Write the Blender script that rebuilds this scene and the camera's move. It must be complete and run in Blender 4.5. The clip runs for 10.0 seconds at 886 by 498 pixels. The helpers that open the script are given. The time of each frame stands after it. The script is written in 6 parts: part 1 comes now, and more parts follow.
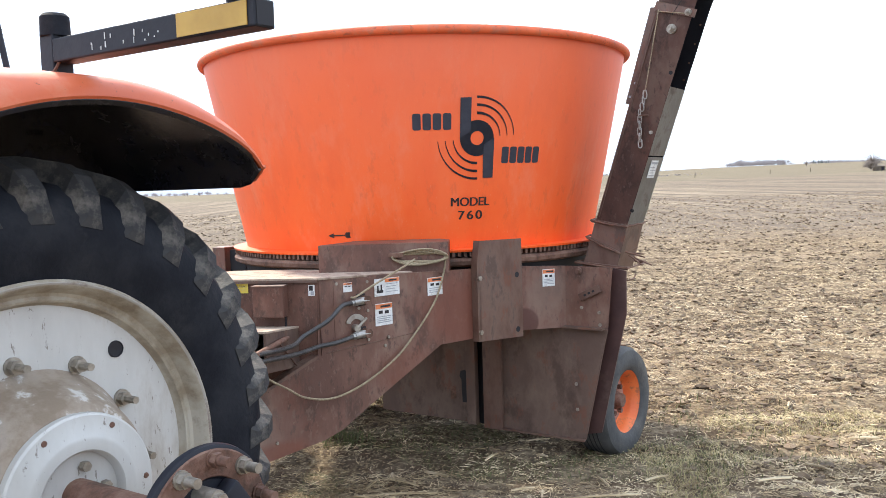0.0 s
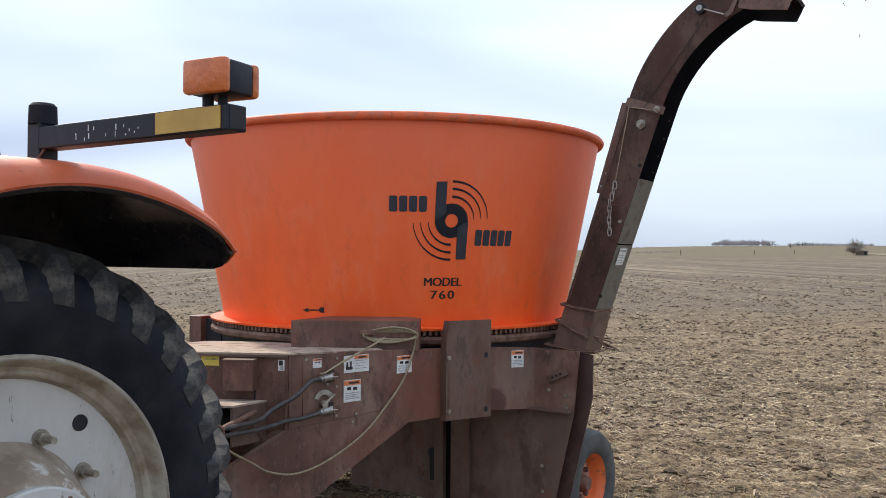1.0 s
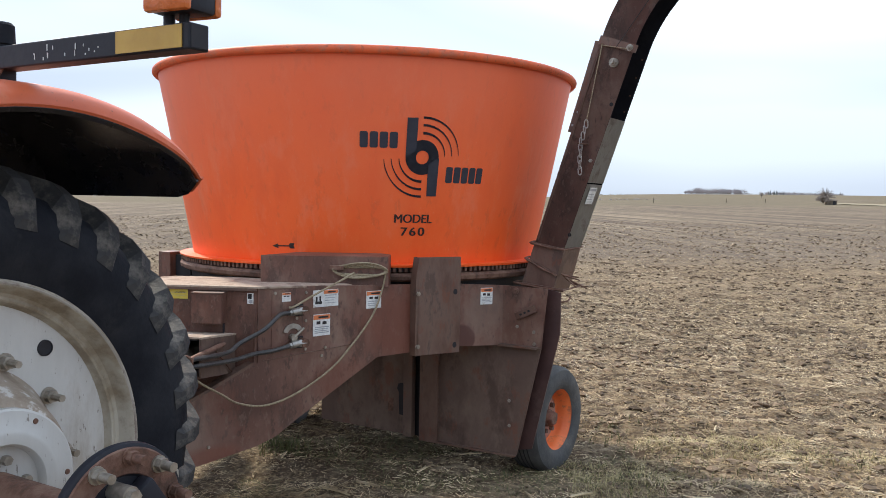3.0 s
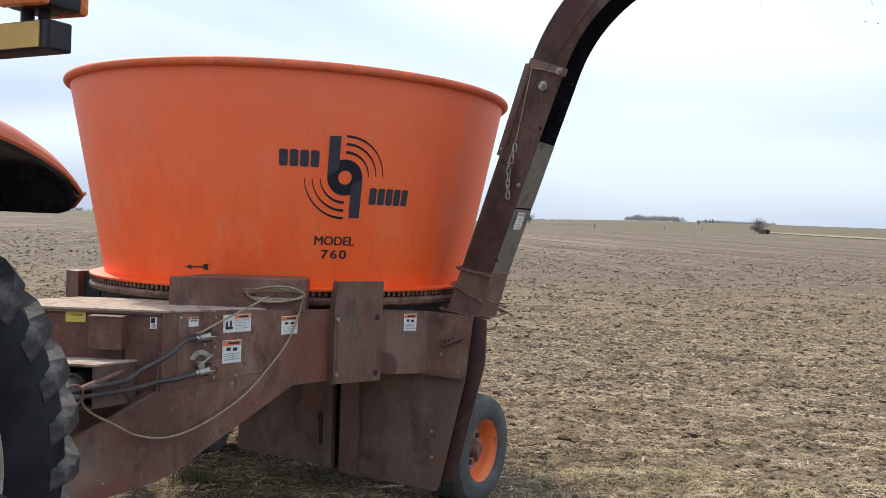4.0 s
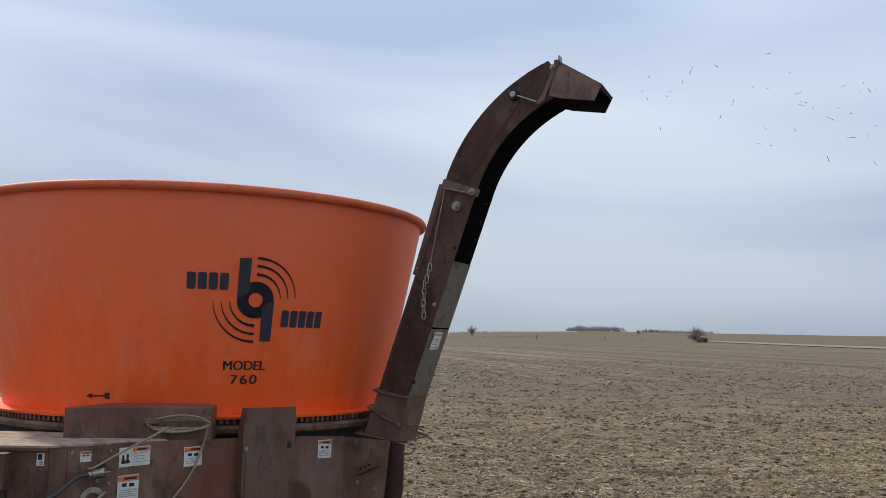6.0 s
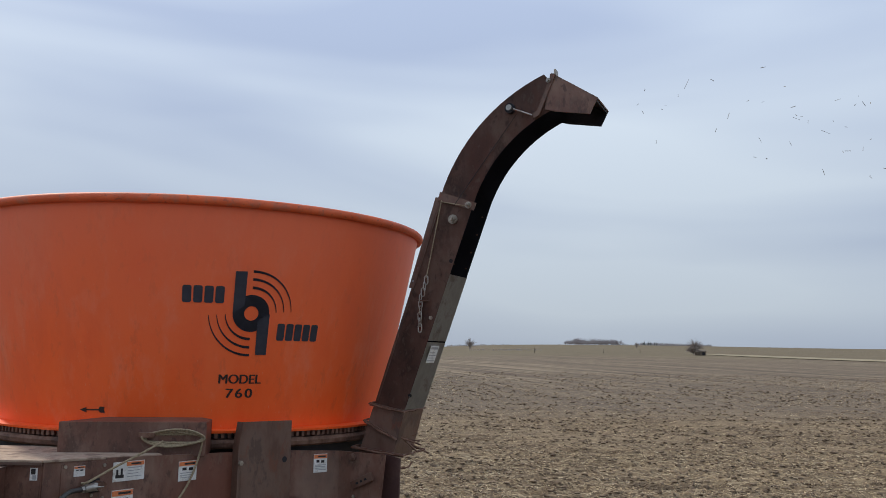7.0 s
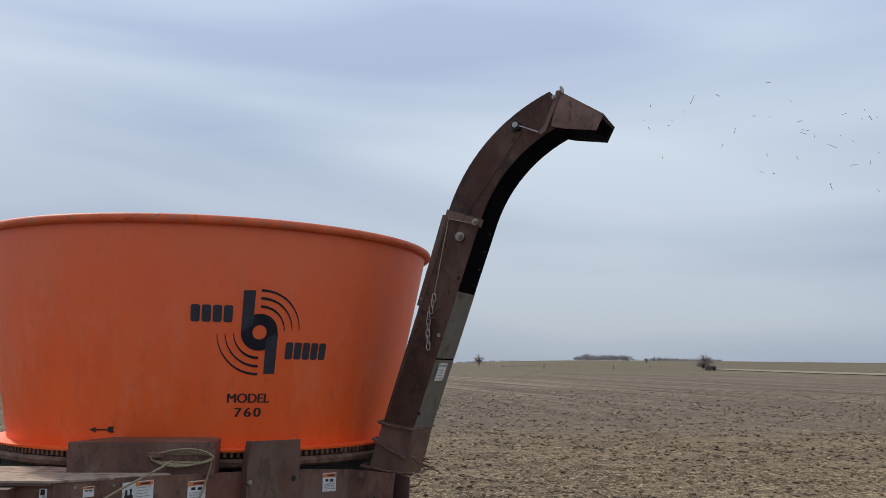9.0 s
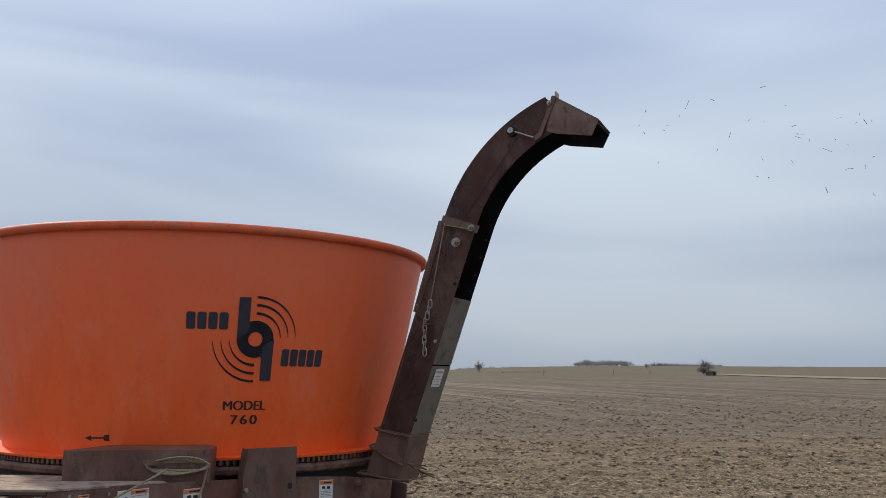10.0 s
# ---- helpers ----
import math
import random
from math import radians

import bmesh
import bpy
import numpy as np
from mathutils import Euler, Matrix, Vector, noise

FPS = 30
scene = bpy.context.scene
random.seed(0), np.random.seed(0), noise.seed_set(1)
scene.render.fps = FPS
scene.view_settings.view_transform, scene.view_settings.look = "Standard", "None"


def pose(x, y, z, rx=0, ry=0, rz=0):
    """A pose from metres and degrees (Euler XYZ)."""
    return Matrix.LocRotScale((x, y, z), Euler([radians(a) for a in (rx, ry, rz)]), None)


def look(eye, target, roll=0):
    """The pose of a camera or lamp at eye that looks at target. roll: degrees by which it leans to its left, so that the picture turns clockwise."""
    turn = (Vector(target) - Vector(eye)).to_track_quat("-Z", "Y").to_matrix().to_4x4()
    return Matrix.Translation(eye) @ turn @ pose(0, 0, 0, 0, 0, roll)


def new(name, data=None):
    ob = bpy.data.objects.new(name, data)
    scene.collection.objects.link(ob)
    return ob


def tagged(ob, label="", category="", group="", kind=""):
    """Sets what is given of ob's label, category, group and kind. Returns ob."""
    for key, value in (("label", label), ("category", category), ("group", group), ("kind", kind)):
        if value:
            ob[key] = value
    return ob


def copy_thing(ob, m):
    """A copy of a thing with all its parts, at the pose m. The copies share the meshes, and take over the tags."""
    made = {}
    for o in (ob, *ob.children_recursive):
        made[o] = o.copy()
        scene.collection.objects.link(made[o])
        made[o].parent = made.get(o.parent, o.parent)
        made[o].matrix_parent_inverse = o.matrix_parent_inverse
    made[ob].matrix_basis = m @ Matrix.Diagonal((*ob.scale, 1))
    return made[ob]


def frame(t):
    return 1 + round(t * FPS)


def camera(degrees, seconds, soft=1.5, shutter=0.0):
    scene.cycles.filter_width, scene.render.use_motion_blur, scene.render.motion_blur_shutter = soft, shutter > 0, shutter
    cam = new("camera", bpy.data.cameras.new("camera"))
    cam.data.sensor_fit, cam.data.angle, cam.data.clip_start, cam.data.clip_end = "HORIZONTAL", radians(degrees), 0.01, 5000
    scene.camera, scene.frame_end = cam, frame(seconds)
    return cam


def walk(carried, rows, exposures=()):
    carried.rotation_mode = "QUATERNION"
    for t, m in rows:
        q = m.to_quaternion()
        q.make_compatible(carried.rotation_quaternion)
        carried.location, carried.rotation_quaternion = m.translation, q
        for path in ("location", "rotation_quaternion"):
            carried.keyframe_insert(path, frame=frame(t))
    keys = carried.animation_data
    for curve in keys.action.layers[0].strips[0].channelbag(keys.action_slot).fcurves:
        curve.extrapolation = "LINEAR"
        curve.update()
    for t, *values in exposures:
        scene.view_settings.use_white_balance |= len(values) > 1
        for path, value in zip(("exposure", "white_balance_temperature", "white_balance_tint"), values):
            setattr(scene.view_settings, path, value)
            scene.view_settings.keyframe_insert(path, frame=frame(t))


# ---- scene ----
cam = camera(55.0, 10.0, soft=0.8)
PATH = [
    (0, (0.0287, 0.0010, 1.7651), (-0.0939, 1.9919, 1.6195), -1.79),
    (0.5, (0.1011, -0.0989, 1.8220), (-0.0439, 1.8956, 1.7909), -0.74),
    (1, (0.1179, -0.1166, 1.8373), (0.0286, 1.8813, 1.8508), 0.40),
    (1.5, (0.1062, -0.1290, 1.8270), (0.0658, 1.8706, 1.8213), 0.72),
    (2, (0.0926, -0.1446, 1.8147), (0.0498, 1.8549, 1.7968), 0.84),
    (3.5, (0.1947, -0.0826, 1.7824), (0.2021, 1.9124, 1.6416), 1.53),
    (4, (0.2614, 0.0487, 1.7975), (0.3661, 2.0451, 1.7383), 2.20),
    (4.5, (0.3588, 0.0947, 1.8072), (0.4989, 2.0897, 1.8208), 1.69),
    (5, (0.4176, 0.0884, 1.8373), (0.6007, 2.0759, 1.9661), 1.27),
    (5.5, (0.4249, 0.0890, 1.8435), (0.6482, 2.0675, 2.0315), 1.14),
    (7, (0.4384, 0.0936, 1.8458), (0.6715, 2.0653, 2.0869), 1.17),
    (7.5, (0.4420, 0.0829, 1.8486), (0.6801, 2.0504, 2.1180), 1.08),
    (8, (0.4436, 0.0807, 1.8520), (0.6802, 2.0465, 2.1344), 0.93),
    (8.5, (0.4413, 0.0794, 1.8513), (0.6647, 2.0474, 2.1286), 0.91),
    (9, (0.4415, 0.0884, 1.8505), (0.6544, 2.0574, 2.1296), 0.78),
    (9.5, (0.4504, 0.0881, 1.8497), (0.6663, 2.0554, 2.1384), 0.67),
    (10, (0.4618, 0.0918, 1.8491), (0.6759, 2.0585, 2.1430), 0.49),
]
EXPOSURES = [(0.0, 1.42), (0.3, 1.22), (0.7, 0.82), (1.0, 0.53), (2.0, 0.54), (3.5, 0.73), (4.0, 0.61), (4.5, 0.43), (5.0, 0.22), (5.5, 0.05), (7.0, -0.10), (8.0, -0.16), (10.0, -0.17)]
walk(cam, [(t, look(eye, target, roll)) for t, eye, target, roll in PATH], EXPOSURES)

# ---- world, sun ----
SUN_TO = Vector((-0.50, 0.66, 0.80)).normalized()
world = bpy.data.worlds.new("sky")
scene.world = world
world.use_nodes = True


def sky_nodes():
    nt = world.node_tree
    n, l = nt.nodes, nt.links
    bg = n["Background"]
    sky = n.new("ShaderNodeTexSky")
    sky.sky_type = "NISHITA"
    sky.sun_disc = False
    sky.sun_elevation = math.asin(SUN_TO.z)
    sky.sun_rotation = math.atan2(SUN_TO.x, SUN_TO.y)
    sky.air_density, sky.dust_density = 1.0, 1.5
    co = n.new("ShaderNodeTexCoord")
    mp = n.new("ShaderNodeMapping")
    mp.inputs["Scale"].default_value = (0.9, 0.7, 4.6)
    mp.inputs["Rotation"].default_value = (0.0, radians(6), 0.0)
    ns = n.new("ShaderNodeTexNoise")
    ns.inputs["Scale"].default_value = 1.45
    ns.inputs["Detail"].default_value = 3.0
    ns.inputs["Roughness"].default_value = 0.38
    ns.inputs["Distortion"].default_value = 0.5
    ramp = n.new("ShaderNodeValToRGB")
    ramp.color_ramp.elements[0].position, ramp.color_ramp.elements[1].position = 0.36, 0.66
    ramp.color_ramp.elements[0].color = (4.9, 5.9, 8.0, 1)
    ramp.color_ramp.elements[1].color = (7.9, 9.0, 10.3, 1)
    mix = n.new("ShaderNodeMix")
    mix.data_type = "RGBA"
    mix.inputs[0].default_value = 0.93
    l.new(co.outputs["Generated"], mp.inputs[0])
    l.new(mp.outputs[0], ns.inputs["Vector"])
    l.new(ns.outputs[0], ramp.inputs[0])
    l.new(sky.outputs[0], mix.inputs[6])
    l.new(ramp.outputs[0], mix.inputs[7])
    # thin cloud is dimmer low down, through more haze, and brighter overhead
    sp = n.new("ShaderNodeSeparateXYZ")
    grad = n.new("ShaderNodeMapRange")
    grad.inputs[1].default_value, grad.inputs[2].default_value = 0.0, 0.40
    grad.inputs[3].default_value, grad.inputs[4].default_value = 0.77, 1.25
    dim = n.new("ShaderNodeVectorMath")
    dim.operation = "SCALE"
    l.new(co.outputs["Generated"], sp.inputs[0])
    l.new(sp.outputs[2], grad.inputs[0])
    l.new(mix.outputs[2], dim.inputs[0])
    l.new(grad.outputs[0], dim.inputs["Scale"])
    l.new(dim.outputs[0], bg.inputs[0])
    bg.inputs[1].default_value = 0.085


sky_nodes()
sun = new("sun", bpy.data.lights.new("sun", "SUN"))
sun.data.energy, sun.data.angle, sun.data.color = 3.1, radians(3.5), (1.0, 0.92, 0.79)
sun.matrix_world = look(SUN_TO * 50, (0, 0, 0))


# ---- materials ----
def mat(name, cols, rough=0.6, metal=0.0, scale=8.0, bump=0.0, bscale=60.0, stains=(), spec=0.5, stretch=(1, 1, 1), coord="Object", rand=0.0):
    """cols: two or three colours mixed by a broad noise; stains: rows of (colour, scale, low, high, amount)."""
    m = bpy.data.materials.new(name)
    m.use_nodes = True
    nt = m.node_tree
    n, l = nt.nodes, nt.links
    b = n["Principled BSDF"]
    b.inputs["Metallic"].default_value = metal
    b.inputs["Specular IOR Level"].default_value = spec
    co = n.new("ShaderNodeTexCoord")
    mp = n.new("ShaderNodeMapping")
    mp.inputs["Scale"].default_value = stretch
    l.new(co.outputs[coord], mp.inputs[0])
    vec = mp.outputs[0]
    ns = n.new("ShaderNodeTexNoise")
    ns.inputs["Scale"].default_value, ns.inputs["Detail"].default_value, ns.inputs["Roughness"].default_value = scale, 7.0, 0.62
    l.new(vec, ns.inputs["Vector"])
    ramp = n.new("ShaderNodeValToRGB")
    els = ramp.color_ramp.elements
    els[0].position, els[1].position = 0.39, 0.61
    els[0].color, els[1].color = (*cols[0], 1), (*cols[-1], 1)
    if len(cols) > 2:
        e = els.new(0.5)
        e.color = (*cols[1], 1)
    l.new(ns.outputs[0], ramp.inputs[0])
    out = ramp.outputs[0]
    for col, sc, lo, hi, amount in stains:
        s = n.new("ShaderNodeTexNoise")
        s.inputs["Scale"].default_value, s.inputs["Detail"].default_value, s.inputs["Roughness"].default_value = sc, 8.0, 0.7
        l.new(vec, s.inputs["Vector"])
        mr = n.new("ShaderNodeMapRange")
        mr.inputs[1].default_value, mr.inputs[2].default_value, mr.inputs[4].default_value = 0.5 + (lo - 0.5) * 0.6, 0.5 + (hi - 0.5) * 0.6, amount
        l.new(s.outputs[0], mr.inputs[0])
        mx = n.new("ShaderNodeMix")
        mx.data_type = "RGBA"
        l.new(mr.outputs[0], mx.inputs[0])
        l.new(out, mx.inputs[6])
        mx.inputs[7].default_value = (*col, 1)
        out = mx.outputs[2]
    if rand:
        oi = n.new("ShaderNodeNewGeometry")
        hv = n.new("ShaderNodeHueSaturation")
        mr = n.new("ShaderNodeMapRange")
        mr.inputs[3].default_value, mr.inputs[4].default_value = 1 - rand, 1 + rand
        l.new(oi.outputs["Random Per Island"], mr.inputs[0])
        l.new(mr.outputs[0], hv.inputs["Value"])
        l.new(out, hv.inputs["Color"])
        out = hv.outputs[0]
    l.new(out, b.inputs["Base Color"])
    rr = n.new("ShaderNodeMapRange")
    rr.inputs[3].default_value, rr.inputs[4].default_value = max(rough - 0.1, 0.03), min(rough + 0.12, 1)
    l.new(ns.outputs[0], rr.inputs[0])
    l.new(rr.outputs[0], b.inputs["Roughness"])
    if bump:
        bn = n.new("ShaderNodeTexNoise")
        bn.inputs["Scale"].default_value, bn.inputs["Detail"].default_value = bscale, 5.0
        l.new(vec, bn.inputs["Vector"])
        bp = n.new("ShaderNodeBump")
        bp.inputs["Strength"].default_value, bp.inputs["Distance"].default_value = bump, 0.01
        l.new(bn.outputs[0], bp.inputs["Height"])
        l.new(bp.outputs[0], b.inputs["Normal"])
    return m


BROWN = mat("brown_paint", [(0.110, 0.051, 0.036), (0.156, 0.076, 0.053), (0.188, 0.099, 0.072)], 0.5, 0, 3.0, 0.15, 40,
            [((0.25, 0.170, 0.125), 3.0, 0.50, 0.78, 0.6), ((0.150, 0.046, 0.027), 1.6, 0.52, 0.66, 0.40), ((0.050, 0.024, 0.018), 7.0, 0.54, 0.70, 0.65), ((0.20, 0.125, 0.09), 28.0, 0.60, 0.72, 0.5), ((0.30, 0.235, 0.185), 55.0, 0.74, 0.84, 0.45), ((0.045, 0.022, 0.018), 22.0, 0.60, 0.72, 0.6)], stretch=(1, 1, 0.55))
BROWN_DUSTY = mat("dusty_brown_paint", [(0.105, 0.062, 0.046), (0.142, 0.090, 0.066)], 0.7, 0, 4.0, 0.2, 40,
                  [((0.19, 0.130, 0.092), 3.5, 0.50, 0.75, 0.6), ((0.055, 0.028, 0.02), 5.0, 0.54, 0.72, 0.7), ((0.16, 0.055, 0.03), 8.0, 0.58, 0.72, 0.6)], stretch=(1, 1, 0.6))
DUST = mat("chaff_dust", [(0.31, 0.235, 0.175), (0.40, 0.31, 0.235), (0.21, 0.145, 0.11)], 0.95, 0, 9.0, 0.5, 60)
ORANGE = mat("tub_orange_paint", [(0.92, 0.114, 0.015), (0.95, 0.128, 0.018), (0.93, 0.120, 0.017)], 0.48, 0, 2.2, 0.06, 14,
             [((0.90, 0.17, 0.045), 1.1, 0.45, 0.75, 0.4), ((0.78, 0.095, 0.018), 2.4, 0.50, 0.72, 0.45), ((0.90, 0.26, 0.14), 4.5, 0.56, 0.76, 0.35), ((0.62, 0.10, 0.03), 16.0, 0.60, 0.74, 0.35), ((0.88, 0.30, 0.17), 80.0, 0.70, 0.80, 0.4)], stretch=(1, 1, 0.4))
TUB_LIP = mat("worn_rim_paint", [(0.62, 0.105, 0.030), (0.74, 0.140, 0.045)], 0.62, 0, 5.0, 0.2, 60, [((0.42, 0.15, 0.09), 9.0, 0.52, 0.72, 0.7), ((0.16, 0.06, 0.035), 34.0, 0.62, 0.74, 0.6)])
RIM_ORANGE = mat("rim_orange_paint", [(0.74, 0.14, 0.03), (0.82, 0.19, 0.05)], 0.5, 0, 6.0, 0.1, 50,
                 [((0.25, 0.11, 0.06), 12.0, 0.55, 0.75, 0.8)])
FENDER = mat("fender_orange_paint", [(0.58, 0.118, 0.045), (0.66, 0.150, 0.060)], 0.45, 0, 3.0, 0.05, 30,
             [((0.55, 0.30, 0.20), 3.0, 0.5, 0.8, 0.5), ((0.10, 0.05, 0.03), 60.0, 0.72, 0.78, 0.8)])
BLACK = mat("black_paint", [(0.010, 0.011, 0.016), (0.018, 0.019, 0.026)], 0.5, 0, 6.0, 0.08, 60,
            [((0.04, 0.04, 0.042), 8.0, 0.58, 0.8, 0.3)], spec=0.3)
# Near-black for holes and recesses: their shade put into the colour.
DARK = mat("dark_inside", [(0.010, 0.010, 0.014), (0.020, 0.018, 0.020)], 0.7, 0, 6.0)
GREY_STEEL = mat("weathered_grey_steel", [(0.30, 0.275, 0.235), (0.40, 0.37, 0.32)], 0.55, 0.15, 6.0, 0.15, 40,
                 [((0.15, 0.10, 0.075), 6.0, 0.54, 0.74, 0.75), ((0.33, 0.31, 0.28), 30.0, 0.6, 0.8, 0.4)])
MAROON = mat("shaded_maroon_paint", [(0.050, 0.022, 0.020), (0.080, 0.038, 0.032)], 0.5, 0, 4.0, 0.15, 40, [((0.14, 0.09, 0.07), 6.0, 0.56, 0.8, 0.5)])
DUSTY_ORANGE = mat("dusty_orange_paint", [(0.36, 0.155, 0.11), (0.46, 0.22, 0.165)], 0.75, 0, 8.0, 0.2, 50, [((0.25, 0.15, 0.10), 10.0, 0.5, 0.7, 0.7)])
WORN = mat("worn_brown_steel", [(0.105, 0.052, 0.036), (0.145, 0.083, 0.060), (0.18, 0.112, 0.083)], 0.5, 0.1, 5.0, 0.2, 45,
           [((0.26, 0.19, 0.145), 5.0, 0.56, 0.74, 0.7), ((0.055, 0.026, 0.02), 5.0, 0.54, 0.66, 0.75), ((0.16, 0.055, 0.03), 14.0, 0.6, 0.7, 0.6)], stretch=(1, 1, 0.5))
RUST = mat("rusty_steel", [(0.085, 0.045, 0.03), (0.15, 0.075, 0.05), (0.20, 0.115, 0.08)], 0.75, 0.15, 14.0, 0.4, 80)
BOLT = mat("dull_bolt_steel", [(0.28, 0.25, 0.21), (0.40, 0.36, 0.30)], 0.45, 0.7, 40.0, 0.2, 120)
ZINC = mat("zinc_steel", [(0.30, 0.285, 0.26), (0.44, 0.42, 0.385)], 0.42, 0.8, 30.0)
RUBBER = mat("tyre_rubber", [(0.008, 0.009, 0.013), (0.013, 0.0142, 0.0185), (0.020, 0.021, 0.025)], 0.72, 0, 5.0, 0.25, 60,
             [((0.045, 0.043, 0.042), 4.0, 0.56, 0.8, 0.45)], spec=0.18)
LUG = mat("dusty_lug_rubber", [(0.022, 0.0215, 0.022), (0.046, 0.044, 0.042)], 0.8, 0, 7.0, 0.3, 70,
          [((0.18, 0.158, 0.130), 6.0, 0.46, 0.72, 0.8)])
SMALL_TYRE = mat("grey_worn_rubber", [(0.050, 0.050, 0.050), (0.078, 0.077, 0.074)], 0.75, 0, 8.0, 0.3, 60,
                 [((0.14, 0.125, 0.105), 6.0, 0.5, 0.8, 0.6)])
RIM_WHITE = mat("white_rim_paint", [(0.46, 0.445, 0.41), (0.55, 0.535, 0.50)], 0.45, 0, 4.0, 0.06, 40,
                [((0.30, 0.25, 0.19), 4.0, 0.58, 0.8, 0.6), ((0.15, 0.12, 0.09), 55.0, 0.70, 0.76, 0.8)], stretch=(1, 1, 0.35))
RIM_DIRTY = mat("dirty_rim_paint", [(0.24, 0.19, 0.13), (0.36, 0.31, 0.235), (0.44, 0.40, 0.325)], 0.6, 0, 6.0, 0.2, 50,
                [((0.17, 0.13, 0.09), 5.0, 0.54, 0.74, 0.7)])
MUD = mat("mud_caked_hub", [(0.22, 0.165, 0.115), (0.31, 0.25, 0.19), (0.42, 0.37, 0.31)], 0.85, 0, 6.0, 0.6, 35,
          [((0.16, 0.10, 0.065), 6.0, 0.5, 0.7, 0.7), ((0.60, 0.57, 0.52), 12.0, 0.6, 0.72, 0.8)])
YELLOW = mat("faded_yellow_reflector", [(0.46, 0.27, 0.045), (0.55, 0.34, 0.065)], 0.45, 0, 5.0, 0.0)
AMBER = mat("amber_lens", [(0.55, 0.13, 0.03), (0.66, 0.18, 0.05)], 0.25, 0, 14.0, 0.25, 60,
            [((0.20, 0.06, 0.02), 9.0, 0.55, 0.8, 0.6)])
INK = mat("navy_ink", [(0.020, 0.024, 0.040), (0.030, 0.034, 0.050)], 0.5, 0, 20.0)
BLACK_INK = mat("black_ink", [(0.012, 0.010, 0.012), (0.02, 0.016, 0.016)], 0.5, 0, 20.0)
LABEL_WHITE = mat("label_white", [(0.62, 0.62, 0.60), (0.74, 0.74, 0.72)], 0.5, 0, 25.0, 0, 40, [((0.35, 0.28, 0.22), 30.0, 0.58, 0.75, 0.6)])
LABEL_ORANGE = mat("label_orange", [(0.62, 0.17, 0.05), (0.70, 0.22, 0.08)], 0.5, 0, 25.0)
LABEL_YELLOW = mat("label_yellow", [(0.60, 0.46, 0.06), (0.66, 0.52, 0.10)], 0.5, 0, 25.0)
LABEL_GREY = mat("label_grey", [(0.28, 0.29, 0.30), (0.36, 0.37, 0.38)], 0.5, 0, 25.0)
HOSE = mat("black_hose", [(0.030, 0.028, 0.027), (0.050, 0.046, 0.043)], 0.4, 0, 30.0, 0.2, 200, [((0.12, 0.11, 0.10), 9.0, 0.5, 0.75, 0.6)])
ROPE = mat("old_rope", [(0.24, 0.19, 0.12), (0.38, 0.31, 0.20)], 0.9, 0, 80.0, 0.5, 200)
WIRE = mat("thin_wire", [(0.03, 0.025, 0.022), (0.05, 0.04, 0.035)], 0.6, 0.4, 30.0)
# Dim brown and blue reflections are put into the gloss black as blotches.
UNDER = mat("glossy_black_underside", [(0.006, 0.006, 0.009), (0.012, 0.011, 0.013)], 0.24, 0, 2.5, 0.1, 12, [((0.036, 0.032, 0.034), 1.8, 0.50, 0.60, 0.7), ((0.012, 0.014, 0.030), 3.0, 0.5, 0.6, 0.6)], spec=0.5)
STRAW = mat("dry_stalks", [(0.24, 0.168, 0.088), (0.46, 0.352, 0.208), (0.68, 0.555, 0.365)], 0.8, 0, 3.0, rand=0.35)
CLOD = mat("soil_clods", [(0.118, 0.081, 0.050), (0.200, 0.142, 0.091)], 0.95, 0, 6.0, 0.6, 50, rand=0.3)
DRY_GRASS = mat("dry_grass", [(0.34, 0.28, 0.13), (0.50, 0.42, 0.22)], 0.8, 0, 3.0, rand=0.3)
GRASS = mat("young_grass", [(0.085, 0.095, 0.03), (0.16, 0.155, 0.06)], 0.7, 0, 3.0, rand=0.3)
# Far twigs and trunks, their colour lightened for the haze.
BARK = mat("hazy_bare_twigs", [(0.22, 0.185, 0.16), (0.30, 0.255, 0.22)], 0.9, 0, 3.0)


def tint_tub_top():
    """Pales the tub's upper paint: sky sheen put into the colour, with some chalking."""
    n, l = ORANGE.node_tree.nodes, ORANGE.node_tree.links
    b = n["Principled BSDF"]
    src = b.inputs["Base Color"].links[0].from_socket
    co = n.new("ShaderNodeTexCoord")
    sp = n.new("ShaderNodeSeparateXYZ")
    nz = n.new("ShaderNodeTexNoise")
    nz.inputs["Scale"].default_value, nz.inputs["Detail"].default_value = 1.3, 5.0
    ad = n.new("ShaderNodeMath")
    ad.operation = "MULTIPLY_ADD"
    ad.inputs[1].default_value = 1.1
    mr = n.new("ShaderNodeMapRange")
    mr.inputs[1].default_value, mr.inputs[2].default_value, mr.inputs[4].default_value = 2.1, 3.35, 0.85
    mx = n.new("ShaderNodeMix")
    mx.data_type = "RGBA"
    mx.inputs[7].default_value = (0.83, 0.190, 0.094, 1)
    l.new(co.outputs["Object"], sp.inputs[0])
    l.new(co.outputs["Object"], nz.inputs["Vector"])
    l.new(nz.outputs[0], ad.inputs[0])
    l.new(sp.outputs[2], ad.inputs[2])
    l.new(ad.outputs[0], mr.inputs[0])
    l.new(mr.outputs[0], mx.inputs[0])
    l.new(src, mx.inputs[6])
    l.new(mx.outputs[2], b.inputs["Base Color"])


tint_tub_top()


